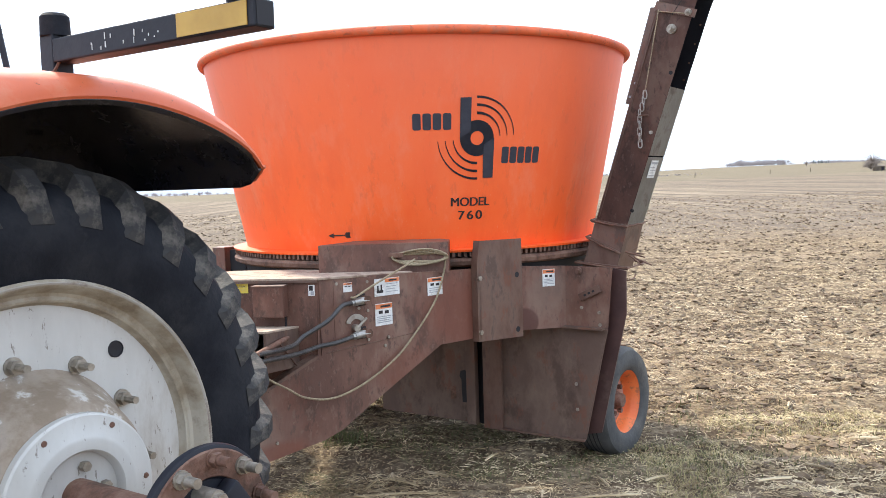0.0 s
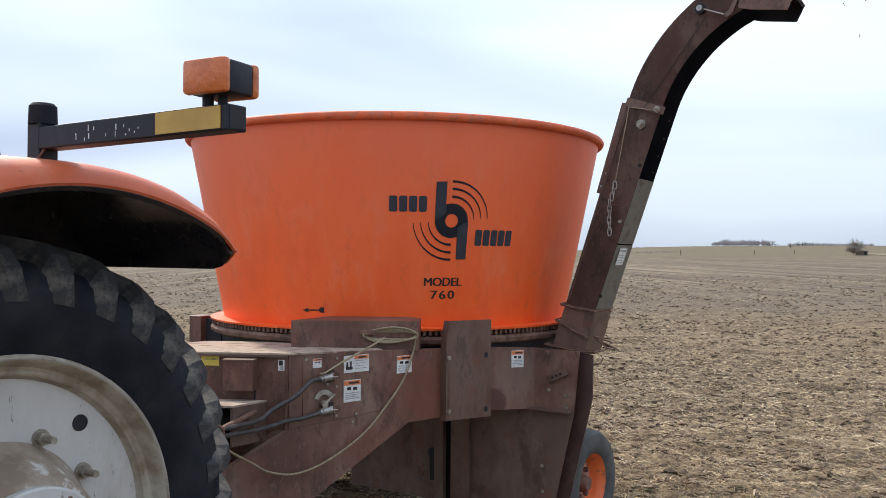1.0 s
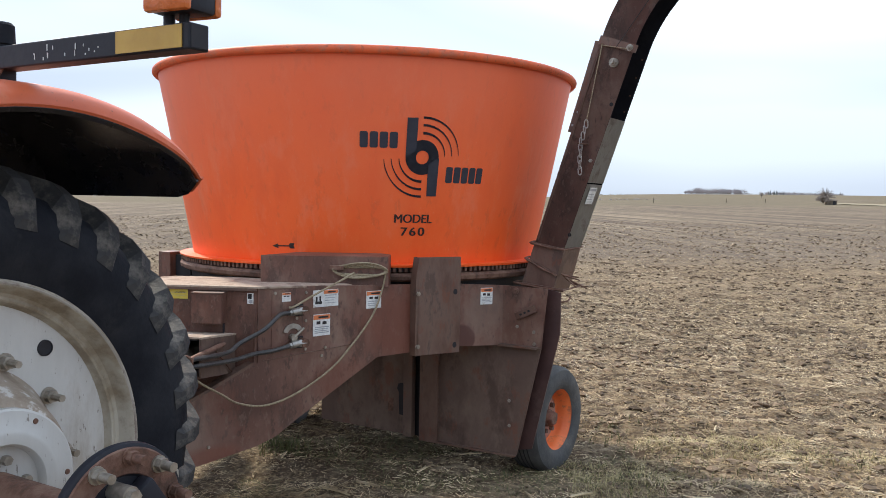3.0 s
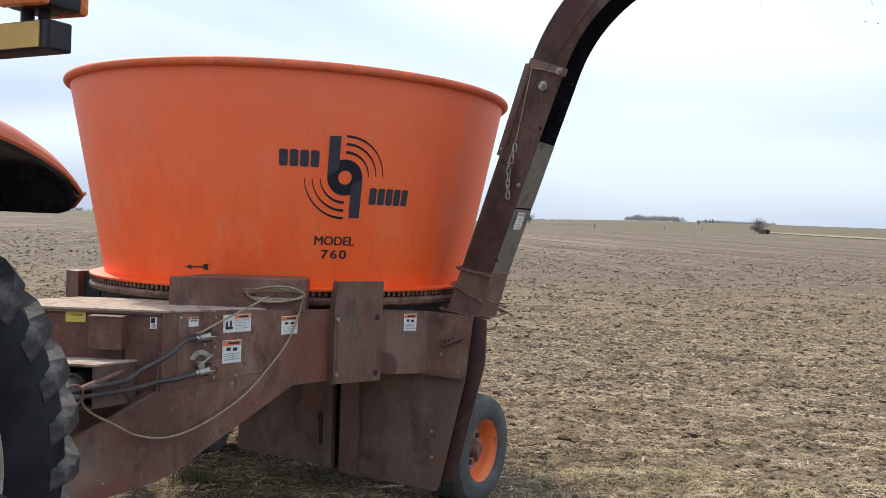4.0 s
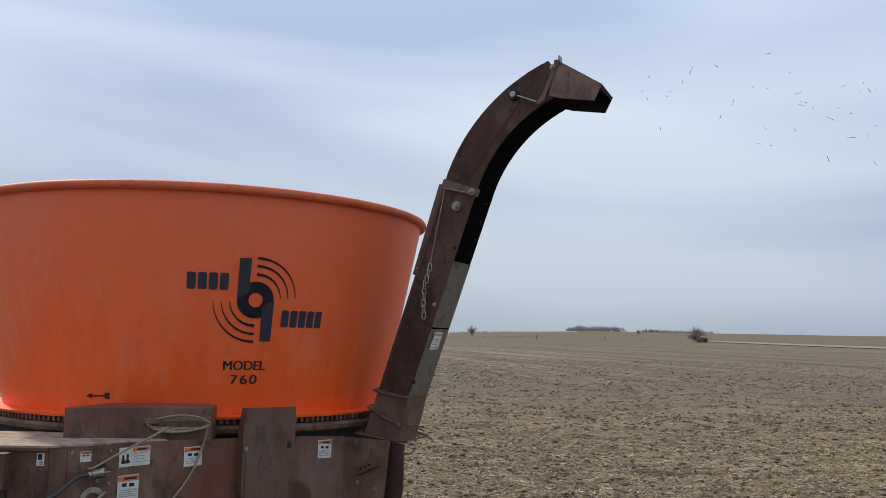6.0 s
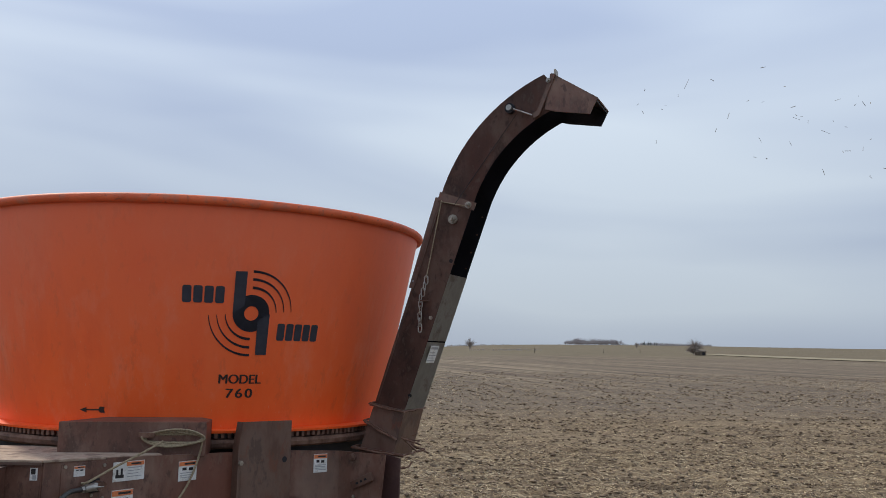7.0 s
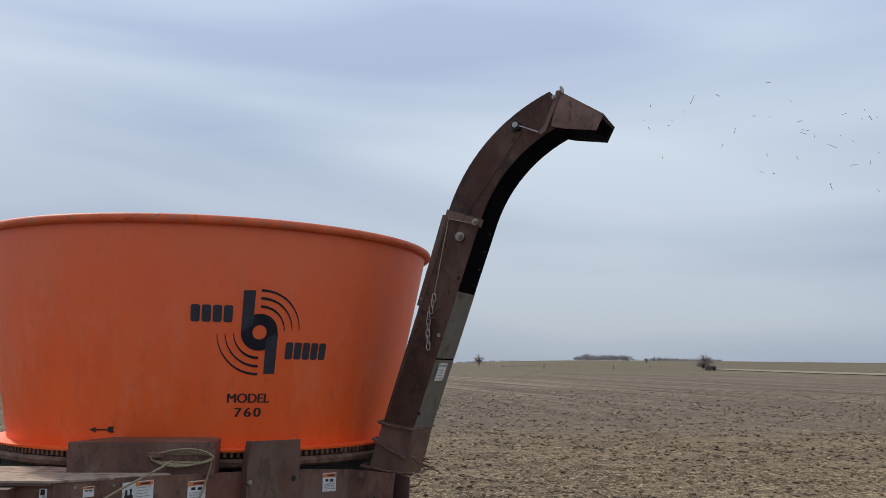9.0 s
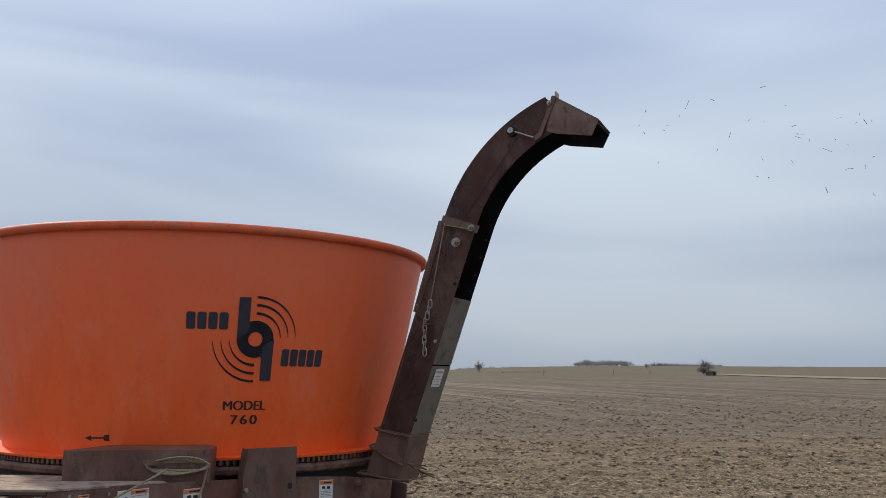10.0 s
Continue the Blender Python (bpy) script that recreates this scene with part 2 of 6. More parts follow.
def blotch(m, centre, size, col, amount, soft=0.35, grain=6.0):
    """One stain with a ragged edge at a place on the machine."""
    n, l = m.node_tree.nodes, m.node_tree.links
    b = n["Principled BSDF"]
    src = b.inputs["Base Color"].links[0].from_socket
    co = n.new("ShaderNodeTexCoord")
    mp = n.new("ShaderNodeMapping")
    mp.inputs["Location"].default_value = [-c / s for c, s in zip(centre, size)]
    mp.inputs["Scale"].default_value = [1 / s for s in size]
    ln = n.new("ShaderNodeVectorMath")
    ln.operation = "LENGTH"
    nz = n.new("ShaderNodeTexNoise")
    nz.inputs["Scale"].default_value, nz.inputs["Detail"].default_value = grain, 5.0
    ad = n.new("ShaderNodeMath")
    ad.operation = "MULTIPLY_ADD"
    ad.inputs[1].default_value = 0.9
    mr = n.new("ShaderNodeMapRange")
    mr.inputs[1].default_value, mr.inputs[2].default_value = 1.45 + soft, 1.45 - soft
    mr.inputs[3].default_value, mr.inputs[4].default_value = 0.0, amount
    mx = n.new("ShaderNodeMix")
    mx.data_type = "RGBA"
    mx.inputs[7].default_value = (*col, 1)
    l.new(co.outputs["Object"], mp.inputs[0])
    l.new(mp.outputs[0], ln.inputs[0])
    l.new(co.outputs["Object"], nz.inputs["Vector"])
    l.new(nz.outputs[0], ad.inputs[0])
    l.new(ln.outputs["Value"], ad.inputs[2])
    l.new(ad.outputs[0], mr.inputs[0])
    l.new(mr.outputs[0], mx.inputs[0])
    l.new(src, mx.inputs[6])
    l.new(mx.outputs[2], b.inputs["Base Color"])


# bare red primer behind the labels, a wet stain on the flared panel, dusty patches on the drawbar
blotch(BROWN, (1.03, -1.07, 1.05), (0.16, 0.30, 0.20), (0.175, 0.050, 0.028), 0.6)
blotch(BROWN, (0.93, -1.50, 0.80), (0.12, 0.22, 0.10), (0.165, 0.052, 0.030), 0.5)
blotch(BROWN, (1.18, -0.60, 0.93), (0.07, 0.09, 0.09), (0.085, 0.030, 0.022), 0.9, 0.08, 3.0)
blotch(BROWN, (1.27, -0.47, 1.10), (0.12, 0.16, 0.13), (0.19, 0.125, 0.095), 0.6)
blotch(BROWN, (0.62, -2.62, 0.60), (0.18, 0.48, 0.17), (0.25, 0.170, 0.132), 0.75)
blotch(BROWN, (0.70, -2.25, 0.52), (0.10, 0.14, 0.05), (0.19, 0.055, 0.030), 0.6)
blotch(FENDER, (-0.05, -0.55, 2.09), (0.30, 0.55, 0.05), (0.36, 0.25, 0.20), 0.75)


# ---- mesh helpers ----
def part(name, bm, material, parent=None, label="", smooth=False):
    me = bpy.data.meshes.new(name)
    bmesh.ops.recalc_face_normals(bm, faces=bm.faces)
    bm.to_mesh(me)
    bm.free()
    me.materials.append(material)
    if smooth:
        me.set_sharp_from_angle(angle=radians(35))
        for p in me.polygons:
            p.use_smooth = True
    ob = new(name, me)
    ob.parent = parent
    if label:
        ob["label"] = label
    return ob


def thing(name, m, label, category, group="", kind=""):
    ob = new(name)
    ob.empty_display_size = 0.1
    ob.matrix_world = m
    return tagged(ob, label, category, group, kind)


def box(bm, x0, x1, y0, y1, z0, z1, bevel=0.0, m=None):
    r = bmesh.ops.create_cube(bm, size=1)
    vs = r["verts"]
    t = Matrix.Translation(((x0 + x1) / 2, (y0 + y1) / 2, (z0 + z1) / 2)) @ Matrix.Diagonal((abs(x1 - x0), abs(y1 - y0), abs(z1 - z0), 1))
    bmesh.ops.transform(bm, matrix=(m @ t) if m else t, verts=vs)
    if bevel:
        es = list({e for v in vs for e in v.link_edges})
        bmesh.ops.bevel(bm, geom=es, offset=bevel, segments=2, affect="EDGES", profile=0.5)
    return bm


def boxed(*a, **k):
    return box(bmesh.new(), *a, **k)


def prism(pts, fn, d0, d1, bevel=0.0):
    """A closed outline, thickened: fn(u, v, d) gives the place."""
    bm = bmesh.new()
    a = [bm.verts.new(fn(u, v, d0)) for u, v in pts]
    b = [bm.verts.new(fn(u, v, d1)) for u, v in pts]
    n = len(pts)
    bm.faces.new(a)
    bm.faces.new(b[::-1])
    for i in range(n):
        bm.faces.new((a[i], b[i], b[(i + 1) % n], a[(i + 1) % n]))
    if bevel:
        bmesh.ops.bevel(bm, geom=list(bm.edges), offset=bevel, segments=2, affect="EDGES", profile=0.5)
    return bm


def lathe(profile, n=64, axis="z", bm=None, m=None, close=False, caps=False):
    """Turns rows of (radius, height) round an axis."""
    bm = bm or bmesh.new()
    rings = []
    for r, h in profile:
        ring = []
        for i in range(n):
            a = 2 * math.pi * i / n
            c, s = r * math.cos(a), r * math.sin(a)
            p = Vector((c, s, h)) if axis == "z" else Vector((h, c, s))
            ring.append(bm.verts.new(m @ p if m else p))
        rings.append(ring)
    pairs = list(zip(rings, rings[1:]))
    if close:
        pairs.append((rings[-1], rings[0]))
    for a, b in pairs:
        for i in range(n):
            j = (i + 1) % n
            bm.faces.new((a[i], a[j], b[j], b[i]))
    if caps:
        for ring, r in ((rings[0], profile[0][0]), (rings[-1], profile[-1][0])):
            if r > 1e-4:
                bm.faces.new(ring)
    return bm


def rod(bm, a, b, r, n=10, r2=None):
    a, b = Vector(a), Vector(b)
    q = (b - a).to_track_quat("Z", "Y").to_matrix()
    ra, rb = [], []
    for i in range(n):
        t = 2 * math.pi * i / n
        d = q @ Vector((math.cos(t), math.sin(t), 0))
        ra.append(bm.verts.new(a + d * r))
        rb.append(bm.verts.new(b + d * (r2 if r2 is not None else r)))
    for i in range(n):
        j = (i + 1) % n
        bm.faces.new((ra[i], ra[j], rb[j], rb[i]))
    bm.faces.new(ra[::-1])
    bm.faces.new(rb)
    return bm


def spline(points, steps=8):
    """A smooth line through a few points."""
    p = [Vector(q) for q in points]
    p = [2 * p[0] - p[1]] + p + [2 * p[-1] - p[-2]]
    out = []
    for i in range(1, len(p) - 2):
        for k in range(steps):
            t = k / steps
            out.append(0.5 * (2 * p[i] + (p[i + 1] - p[i - 1]) * t + (2 * p[i - 1] - 5 * p[i] + 4 * p[i + 1] - p[i + 2]) * t * t
                              + (3 * p[i] - p[i - 1] - 3 * p[i + 1] + p[i + 2]) * t ** 3))
    out.append(p[-2])
    return out


def tube(points, r, n=8, bm=None, closed=False):
    bm = bm or bmesh.new()
    rings = []
    for i, p in enumerate(points):
        d = (points[(i + 1) % len(points)] - points[i - 1]) if closed else (points[min(i + 1, len(points) - 1)] - points[max(i - 1, 0)])
        q = d.to_track_quat("Z", "Y").to_matrix()
        rings.append([bm.verts.new(p + q @ Vector((r * math.cos(2 * math.pi * k / n), r * math.sin(2 * math.pi * k / n), 0))) for k in range(n)])
    pairs = list(zip(rings, rings[1:])) + ([(rings[-1], rings[0])] if closed else [])
    for a, b in pairs:
        best = min(range(n), key=lambda s: (a[0].co - b[s].co).length) if closed else 0
        for k in range(n):
            bm.faces.new((a[k], a[(k + 1) % n], b[(k + 1 + best) % n], b[(k + best) % n]))
    if not closed:
        bm.faces.new(rings[0][::-1])
        bm.faces.new(rings[-1])
    return bm


def hexbolt(bm, p, d, r=0.012, h=0.014, shank=0.0, washer=0.0):
    """A hexagonal head at p, pointing along d."""
    p, d = Vector(p), Vector(d).normalized()
    if washer:
        rod(bm, p, p + d * 0.005, washer, 14)
    rod(bm, p, p + d * h, r, 6)
    if shank:
        rod(bm, p + d * h, p + d * (h + shank), r * 0.55, 8)
    return bm


# ---- ground ----
def soil_material():
    m = mat("field_soil", [(0.104, 0.069, 0.043), (0.145, 0.099, 0.062), (0.187, 0.131, 0.084)], 0.95, 0, 0.55, 0.9, 12.0,
            [((0.085, 0.057, 0.036), 2.6, 0.52, 0.70, 0.6), ((0.38, 0.295, 0.185), 13.0, 0.52, 0.70, 0.75), ((0.26, 0.20, 0.13), 0.09, 0.48, 0.75, 0.5)], spec=0.1)
    nt = m.node_tree
    n, l = nt.nodes, nt.links
    b = n["Principled BSDF"]
    bump = b.inputs["Normal"].links[0].from_node
    bump.inputs["Distance"].default_value = 0.06
    src = b.inputs["Base Color"].links[0].from_socket
    co = n.new("ShaderNodeTexCoord")
    # tillage streaks, and matted stalks too fine to be laid one by one
    for sc, rot, scale, lo, hi, col, amount in (((0.25, 1.3, 1.0), 24, 1.3, 0.48, 0.62, (0.078, 0.053, 0.034), 0.65), ((0.5, 2.2, 1.0), 12, 2.2, 0.52, 0.66, (0.27, 0.205, 0.13), 0.6),
                                                ((1.0, 1.0, 1.0), 0, 34.0, 0.57, 0.66, (0.46, 0.365, 0.23), 0.75), ((1.0, 1.0, 1.0), 40, 26.0, 0.58, 0.66, (0.05, 0.038, 0.028), 0.85),
                                                ((1.0, 1.0, 1.0), 10, 8.0, 0.56, 0.66, (0.060, 0.042, 0.028), 0.5), ((0.8, 1.2, 1.0), 30, 0.9, 0.52, 0.64, (0.078, 0.053, 0.034), 0.55), ((0.3, 1.0, 1.0), 18, 0.3, 0.52, 0.66, (0.25, 0.19, 0.125), 0.5)):
        mp = n.new("ShaderNodeMapping")
        mp.inputs["Scale"].default_value = sc
        mp.inputs["Rotation"].default_value = (0, 0, radians(rot))
        tx = n.new("ShaderNodeTexNoise")
        tx.inputs["Scale"].default_value, tx.inputs["Detail"].default_value, tx.inputs["Roughness"].default_value = scale, 6.0, 0.62
        mr = n.new("ShaderNodeMapRange")
        mr.inputs[1].default_value, mr.inputs[2].default_value, mr.inputs[4].default_value = 0.5 + (lo - 0.5) * 0.6, 0.5 + (hi - 0.5) * 0.75, amount
        mx = n.new("ShaderNodeMix")
        mx.data_type = "RGBA"
        mx.inputs[7].default_value = (*col, 1)
        l.new(co.outputs["Object"], mp.inputs[0])
        l.new(mp.outputs[0], tx.inputs["Vector"])
        l.new(tx.outputs[0], mr.inputs[0])
        l.new(mr.outputs[0], mx.inputs[0])
        l.new(src, mx.inputs[6])
        src = mx.outputs[2]
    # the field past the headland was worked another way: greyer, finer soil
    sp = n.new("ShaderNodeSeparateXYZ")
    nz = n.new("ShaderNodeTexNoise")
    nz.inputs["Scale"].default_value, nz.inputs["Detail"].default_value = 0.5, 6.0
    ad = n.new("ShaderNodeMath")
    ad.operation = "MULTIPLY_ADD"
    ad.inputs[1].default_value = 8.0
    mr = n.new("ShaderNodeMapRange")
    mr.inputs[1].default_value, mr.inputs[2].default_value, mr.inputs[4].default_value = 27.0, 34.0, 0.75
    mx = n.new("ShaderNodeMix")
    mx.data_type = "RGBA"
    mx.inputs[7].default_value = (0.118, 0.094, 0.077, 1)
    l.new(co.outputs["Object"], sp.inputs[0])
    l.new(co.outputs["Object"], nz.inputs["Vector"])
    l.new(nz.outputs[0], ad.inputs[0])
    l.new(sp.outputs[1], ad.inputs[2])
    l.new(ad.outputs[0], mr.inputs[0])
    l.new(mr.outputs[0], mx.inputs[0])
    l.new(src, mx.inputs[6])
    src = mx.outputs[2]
    # ragged rows of residue that stay visible far off
    for sc, rot, scale, lo, hi, col, amount in (((0.7, 2.0, 1.0), 20, 2.4, 0.50, 0.60, (0.078, 0.056, 0.040), 0.45), ((0.6, 1.8, 1.0), 15, 4.5, 0.53, 0.62, (0.32, 0.255, 0.17), 0.6), ((0.12, 1.5, 1.0), -62, 0.35, 0.52, 0.60, (0.22, 0.18, 0.13), 0.15)):
        mp = n.new("ShaderNodeMapping")
        mp.inputs["Scale"].default_value = sc
        mp.inputs["Rotation"].default_value = (0, 0, radians(rot))
        tx = n.new("ShaderNodeTexNoise")
        tx.inputs["Scale"].default_value, tx.inputs["Detail"].default_value, tx.inputs["Roughness"].default_value = scale, 8.0, 0.7
        r2 = n.new("ShaderNodeMapRange")
        r2.inputs[1].default_value, r2.inputs[2].default_value, r2.inputs[4].default_value = lo, hi, amount
        m2 = n.new("ShaderNodeMix")
        m2.data_type = "RGBA"
        m2.inputs[7].default_value = (*col, 1)
        l.new(co.outputs["Object"], mp.inputs[0])
        l.new(mp.outputs[0], tx.inputs["Vector"])
        l.new(tx.outputs[0], r2.inputs[0])
        l.new(r2.outputs[0], m2.inputs[0])
        l.new(src, m2.inputs[6])
        src = m2.outputs[2]
    # drill rows running away over the far half, and the olive slope past the verge
    for rot, sc, lo, hi, near, far_, col, amount in ((-7, (1.5, 0.018, 1.0), 0.50, 0.60, 26.0, 60.0, (0.34, 0.275, 0.19), 0.5), (-7, (0.9, 0.03, 1.0), 0.52, 0.60, 24.0, 50.0, (0.070, 0.054, 0.042), 0.5), (70, (0.05, 0.006, 1.0), 0.30, 0.46, 170.0, 230.0, (0.140, 0.117, 0.076), 0.75)):
        turn = n.new("ShaderNodeVectorRotate")
        turn.inputs["Angle"].default_value = radians(rot)
        mp = n.new("ShaderNodeMapping")
        mp.inputs["Scale"].default_value = sc
        tx = n.new("ShaderNodeTexNoise")
        tx.inputs["Scale"].default_value, tx.inputs["Detail"].default_value = 1.0, 4.0
        r2 = n.new("ShaderNodeMapRange")
        r2.inputs[1].default_value, r2.inputs[2].default_value, r2.inputs[4].default_value = lo, hi, amount
        r3 = n.new("ShaderNodeMapRange")
        r3.inputs[1].default_value, r3.inputs[2].default_value = near, far_
        mu = n.new("ShaderNodeMath")
        mu.operation = "MULTIPLY"
        m2 = n.new("ShaderNodeMix")
        m2.data_type = "RGBA"
        m2.inputs[7].default_value = (*col, 1)
        l.new(co.outputs["Object"], turn.inputs["Vector"])
        l.new(turn.outputs[0], mp.inputs[0])
        l.new(mp.outputs[0], tx.inputs["Vector"])
        l.new(tx.outputs[0], r2.inputs[0])
        l.new(sp.outputs[1], r3.inputs[0])
        l.new(r2.outputs[0], mu.inputs[0])
        l.new(r3.outputs[0], mu.inputs[1])
        l.new(mu.outputs[0], m2.inputs[0])
        l.new(src, m2.inputs[6])
        src = m2.outputs[2]
    l.new(src, b.inputs["Base Color"])
    return m


def land(x, y):
    """Height of the land: a level field that swells into low hills far off."""
    d = math.hypot(x, y)
    far = max(0.0, d - 60.0)
    q = x / max(y, 1.0)
    rise = 10.5 * (min(max(d - 20.0, 0.0), 650.0) / 650.0) ** 1.5 * (0.5 + 0.5 * math.tanh((q - 0.09) / 0.12)) if y > 0 else 0.0
    z = rise + 0.25 * noise.noise((x * 0.01, y * 0.01, 3.0)) * min(1, far / 100)
    z += 0.085 * math.exp(-((x + 1.2) ** 2 + (y - 2.2) ** 2) / 1.5)
    if d < 60:
        f = min(1.0, max(0.0, (d - 3.0) / 6.0)) * 0.6 + 0.4
        z += f * (0.05 * noise.noise((x * 0.5 + y * 0.2, y * 1.3, 0)) + 0.055 * noise.noise((x * 1.5, y * 3.4, 5)) + 0.045 * abs(noise.noise((x * 4, y * 6, 9))) + 0.022 * noise.noise((x * 9, y * 12, 4)))
    return z


def build_ground():
    xs = [-4 + 0.06 * i for i in range(226)]
    ys = [3.2 + 0.06 * i for i in range(226)]
    def grow(v, step, end, out):
        while abs(v) < end:
            step *= 1.16
            v += step if v > 0 or step < 0 else -step
            out.append(v)
        return out
    right = grow(xs[-1], 0.09, 3500, [])
    left = []
    v, st = xs[0], 0.09
    while v > -3500:
        st *= 1.16
        v -= st
        left.append(v)
    back = grow(ys[-1], 0.09, 3500, [])
    front = []
    v, st = ys[0], 0.09
    while v > -3500:
        st *= 1.2
        v -= st
        front.append(v)
    xs, ys = left[::-1] + xs + right, front[::-1] + ys + back
    verts = [(x, y, land(x, y)) for y in ys for x in xs]
    w = len(xs)
    faces = [(j * w + i, j * w + i + 1, (j + 1) * w + i + 1, (j + 1) * w + i) for j in range(len(ys) - 1) for i in range(w - 1)]
    me = bpy.data.meshes.new("ground")
    me.from_pydata(verts, [], faces)
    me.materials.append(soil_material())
    for p in me.polygons:
        p.use_smooth = True
    return tagged(new("ground", me), "tilled brown crop field with straw residue reaching the horizon", "ground", kind="structure")


build_ground()

# ---- tub grinder ----
MACHINE = pose(-0.518, 6.256, 0, 0, 0, -30)
TUB_ZB, TUB_ZT, TUB_RB, TUB_RT = 1.392, 2.651, 1.247, 1.495


def tub_radius(z):
    return TUB_RB + (TUB_RT - TUB_RB) * (z - TUB_ZB) / (TUB_ZT - TUB_ZB)


grinder = thing("tub_grinder", MACHINE, "brown steel tub grinder with an orange tub and tall spout", "tub grinder")


def build_tub():
    n = 160
    prof = [(TUB_RB - 0.012, TUB_ZB)] + [(tub_radius(z), z) for z in np.linspace(TUB_ZB, TUB_ZT - 0.02, 14)]
    inner = [(tub_radius(z) - 0.008, z) for z in np.linspace(TUB_ZT - 0.02, TUB_ZB + 0.02, 6)]
    tub = part("tub", lathe([(0.3, TUB_ZB + 0.02)] + prof[:1] + prof[1:] + inner + [(0.3, TUB_ZB + 0.03)], n), ORANGE, grinder, "orange steel tub with sky sheen and fading painted towards its top", smooth=True)
    lip = [(TUB_RT + 0.008 + 0.026 * math.cos(a), TUB_ZT - 0.013 + 0.026 * math.sin(a)) for a in np.linspace(0, 2 * math.pi, 14, endpoint=False)]
    part("rolled_rim", lathe(lip, n, close=True), TUB_LIP, tub, "rolled steel rim, its paint dulled", smooth=True)
    part("base_flange", lathe([(1.20, TUB_ZB - 0.012), (1.340, TUB_ZB - 0.012), (1.344, TUB_ZB + 0.000), (TUB_RB, TUB_ZB + 0.004)], n), ORANGE, tub)
    part("drive_ring", lathe([(1.18, 1.292), (1.318, 1.292), (1.338, 1.304), (1.342, 1.326), (1.330, 1.344), (1.26, 1.352), (1.18, 1.352)], n), RUST, grinder, "rusty drive ring", smooth=False)
    # Dark backing added behind the chain, for the shade in its gaps.
    part("chain_backing", lathe([(1.302, 1.352), (1.302, 1.380)], n), DARK, grinder)
    bm = bmesh.new()
    for i in range(230):
        a = 2 * math.pi * i / 230
        box(bm, 1.300, 1.334, -0.0085, 0.0085, 1.352, 1.380, m=Matrix.Rotation(a, 4, "Z"))
    tagged(part("roller_chain", bm, RUST, grinder, "roller chain round the tub base"), kind="stuff")
    # The base takes its dark colour from the shade under the tub.
    part("turntable_base", lathe([(1.16, 1.12), (1.26, 1.12), (1.27, 1.30), (1.16, 1.322)], 96), DARK, grinder, "turntable base coloured dark for the shade under the tub")


build_tub()

# Outline of the deck in plan, from the front of the drawbar housing back round the hopper.
DIR_S = Vector((0.259, 0.966, 0.0))
COR = Vector((0.782, -2.009, 0.0))
OUT_S = Vector((0.966, -0.259, 0.0))


def on_side(s, z, d=0.0, mirror=False):
    """A place on the slanting side plate: s metres back from its front corner, d metres out."""
    p = COR + DIR_S * s + OUT_S * d
    return Vector((-p.x if mirror else p.x, p.y, z))


def flared(u, v, d=0.0):
    """A place on the panel that flares out behind the bent plate."""
    return Vector((1.145 + 0.539 * u + 0.842 * d, -0.657 + 0.842 * u - 0.539 * d, v))


def on_front(u, z, d=0.0):
    """A place on the front plate: u metres in from the corner, d metres out."""
    return Vector((COR.x - 0.899 * u + 0.438 * d, COR.y - 0.438 * u - 0.899 * d, z))


FRONT = Matrix(((-0.899, 0.438, 0, COR.x), (-0.438, -0.899, 0, COR.y), (0, 0, 1, 0), (0, 0, 0, 1)))
PANEL_Y = -0.36
S_END = (PANEL_Y - COR.y) / DIR_S.y


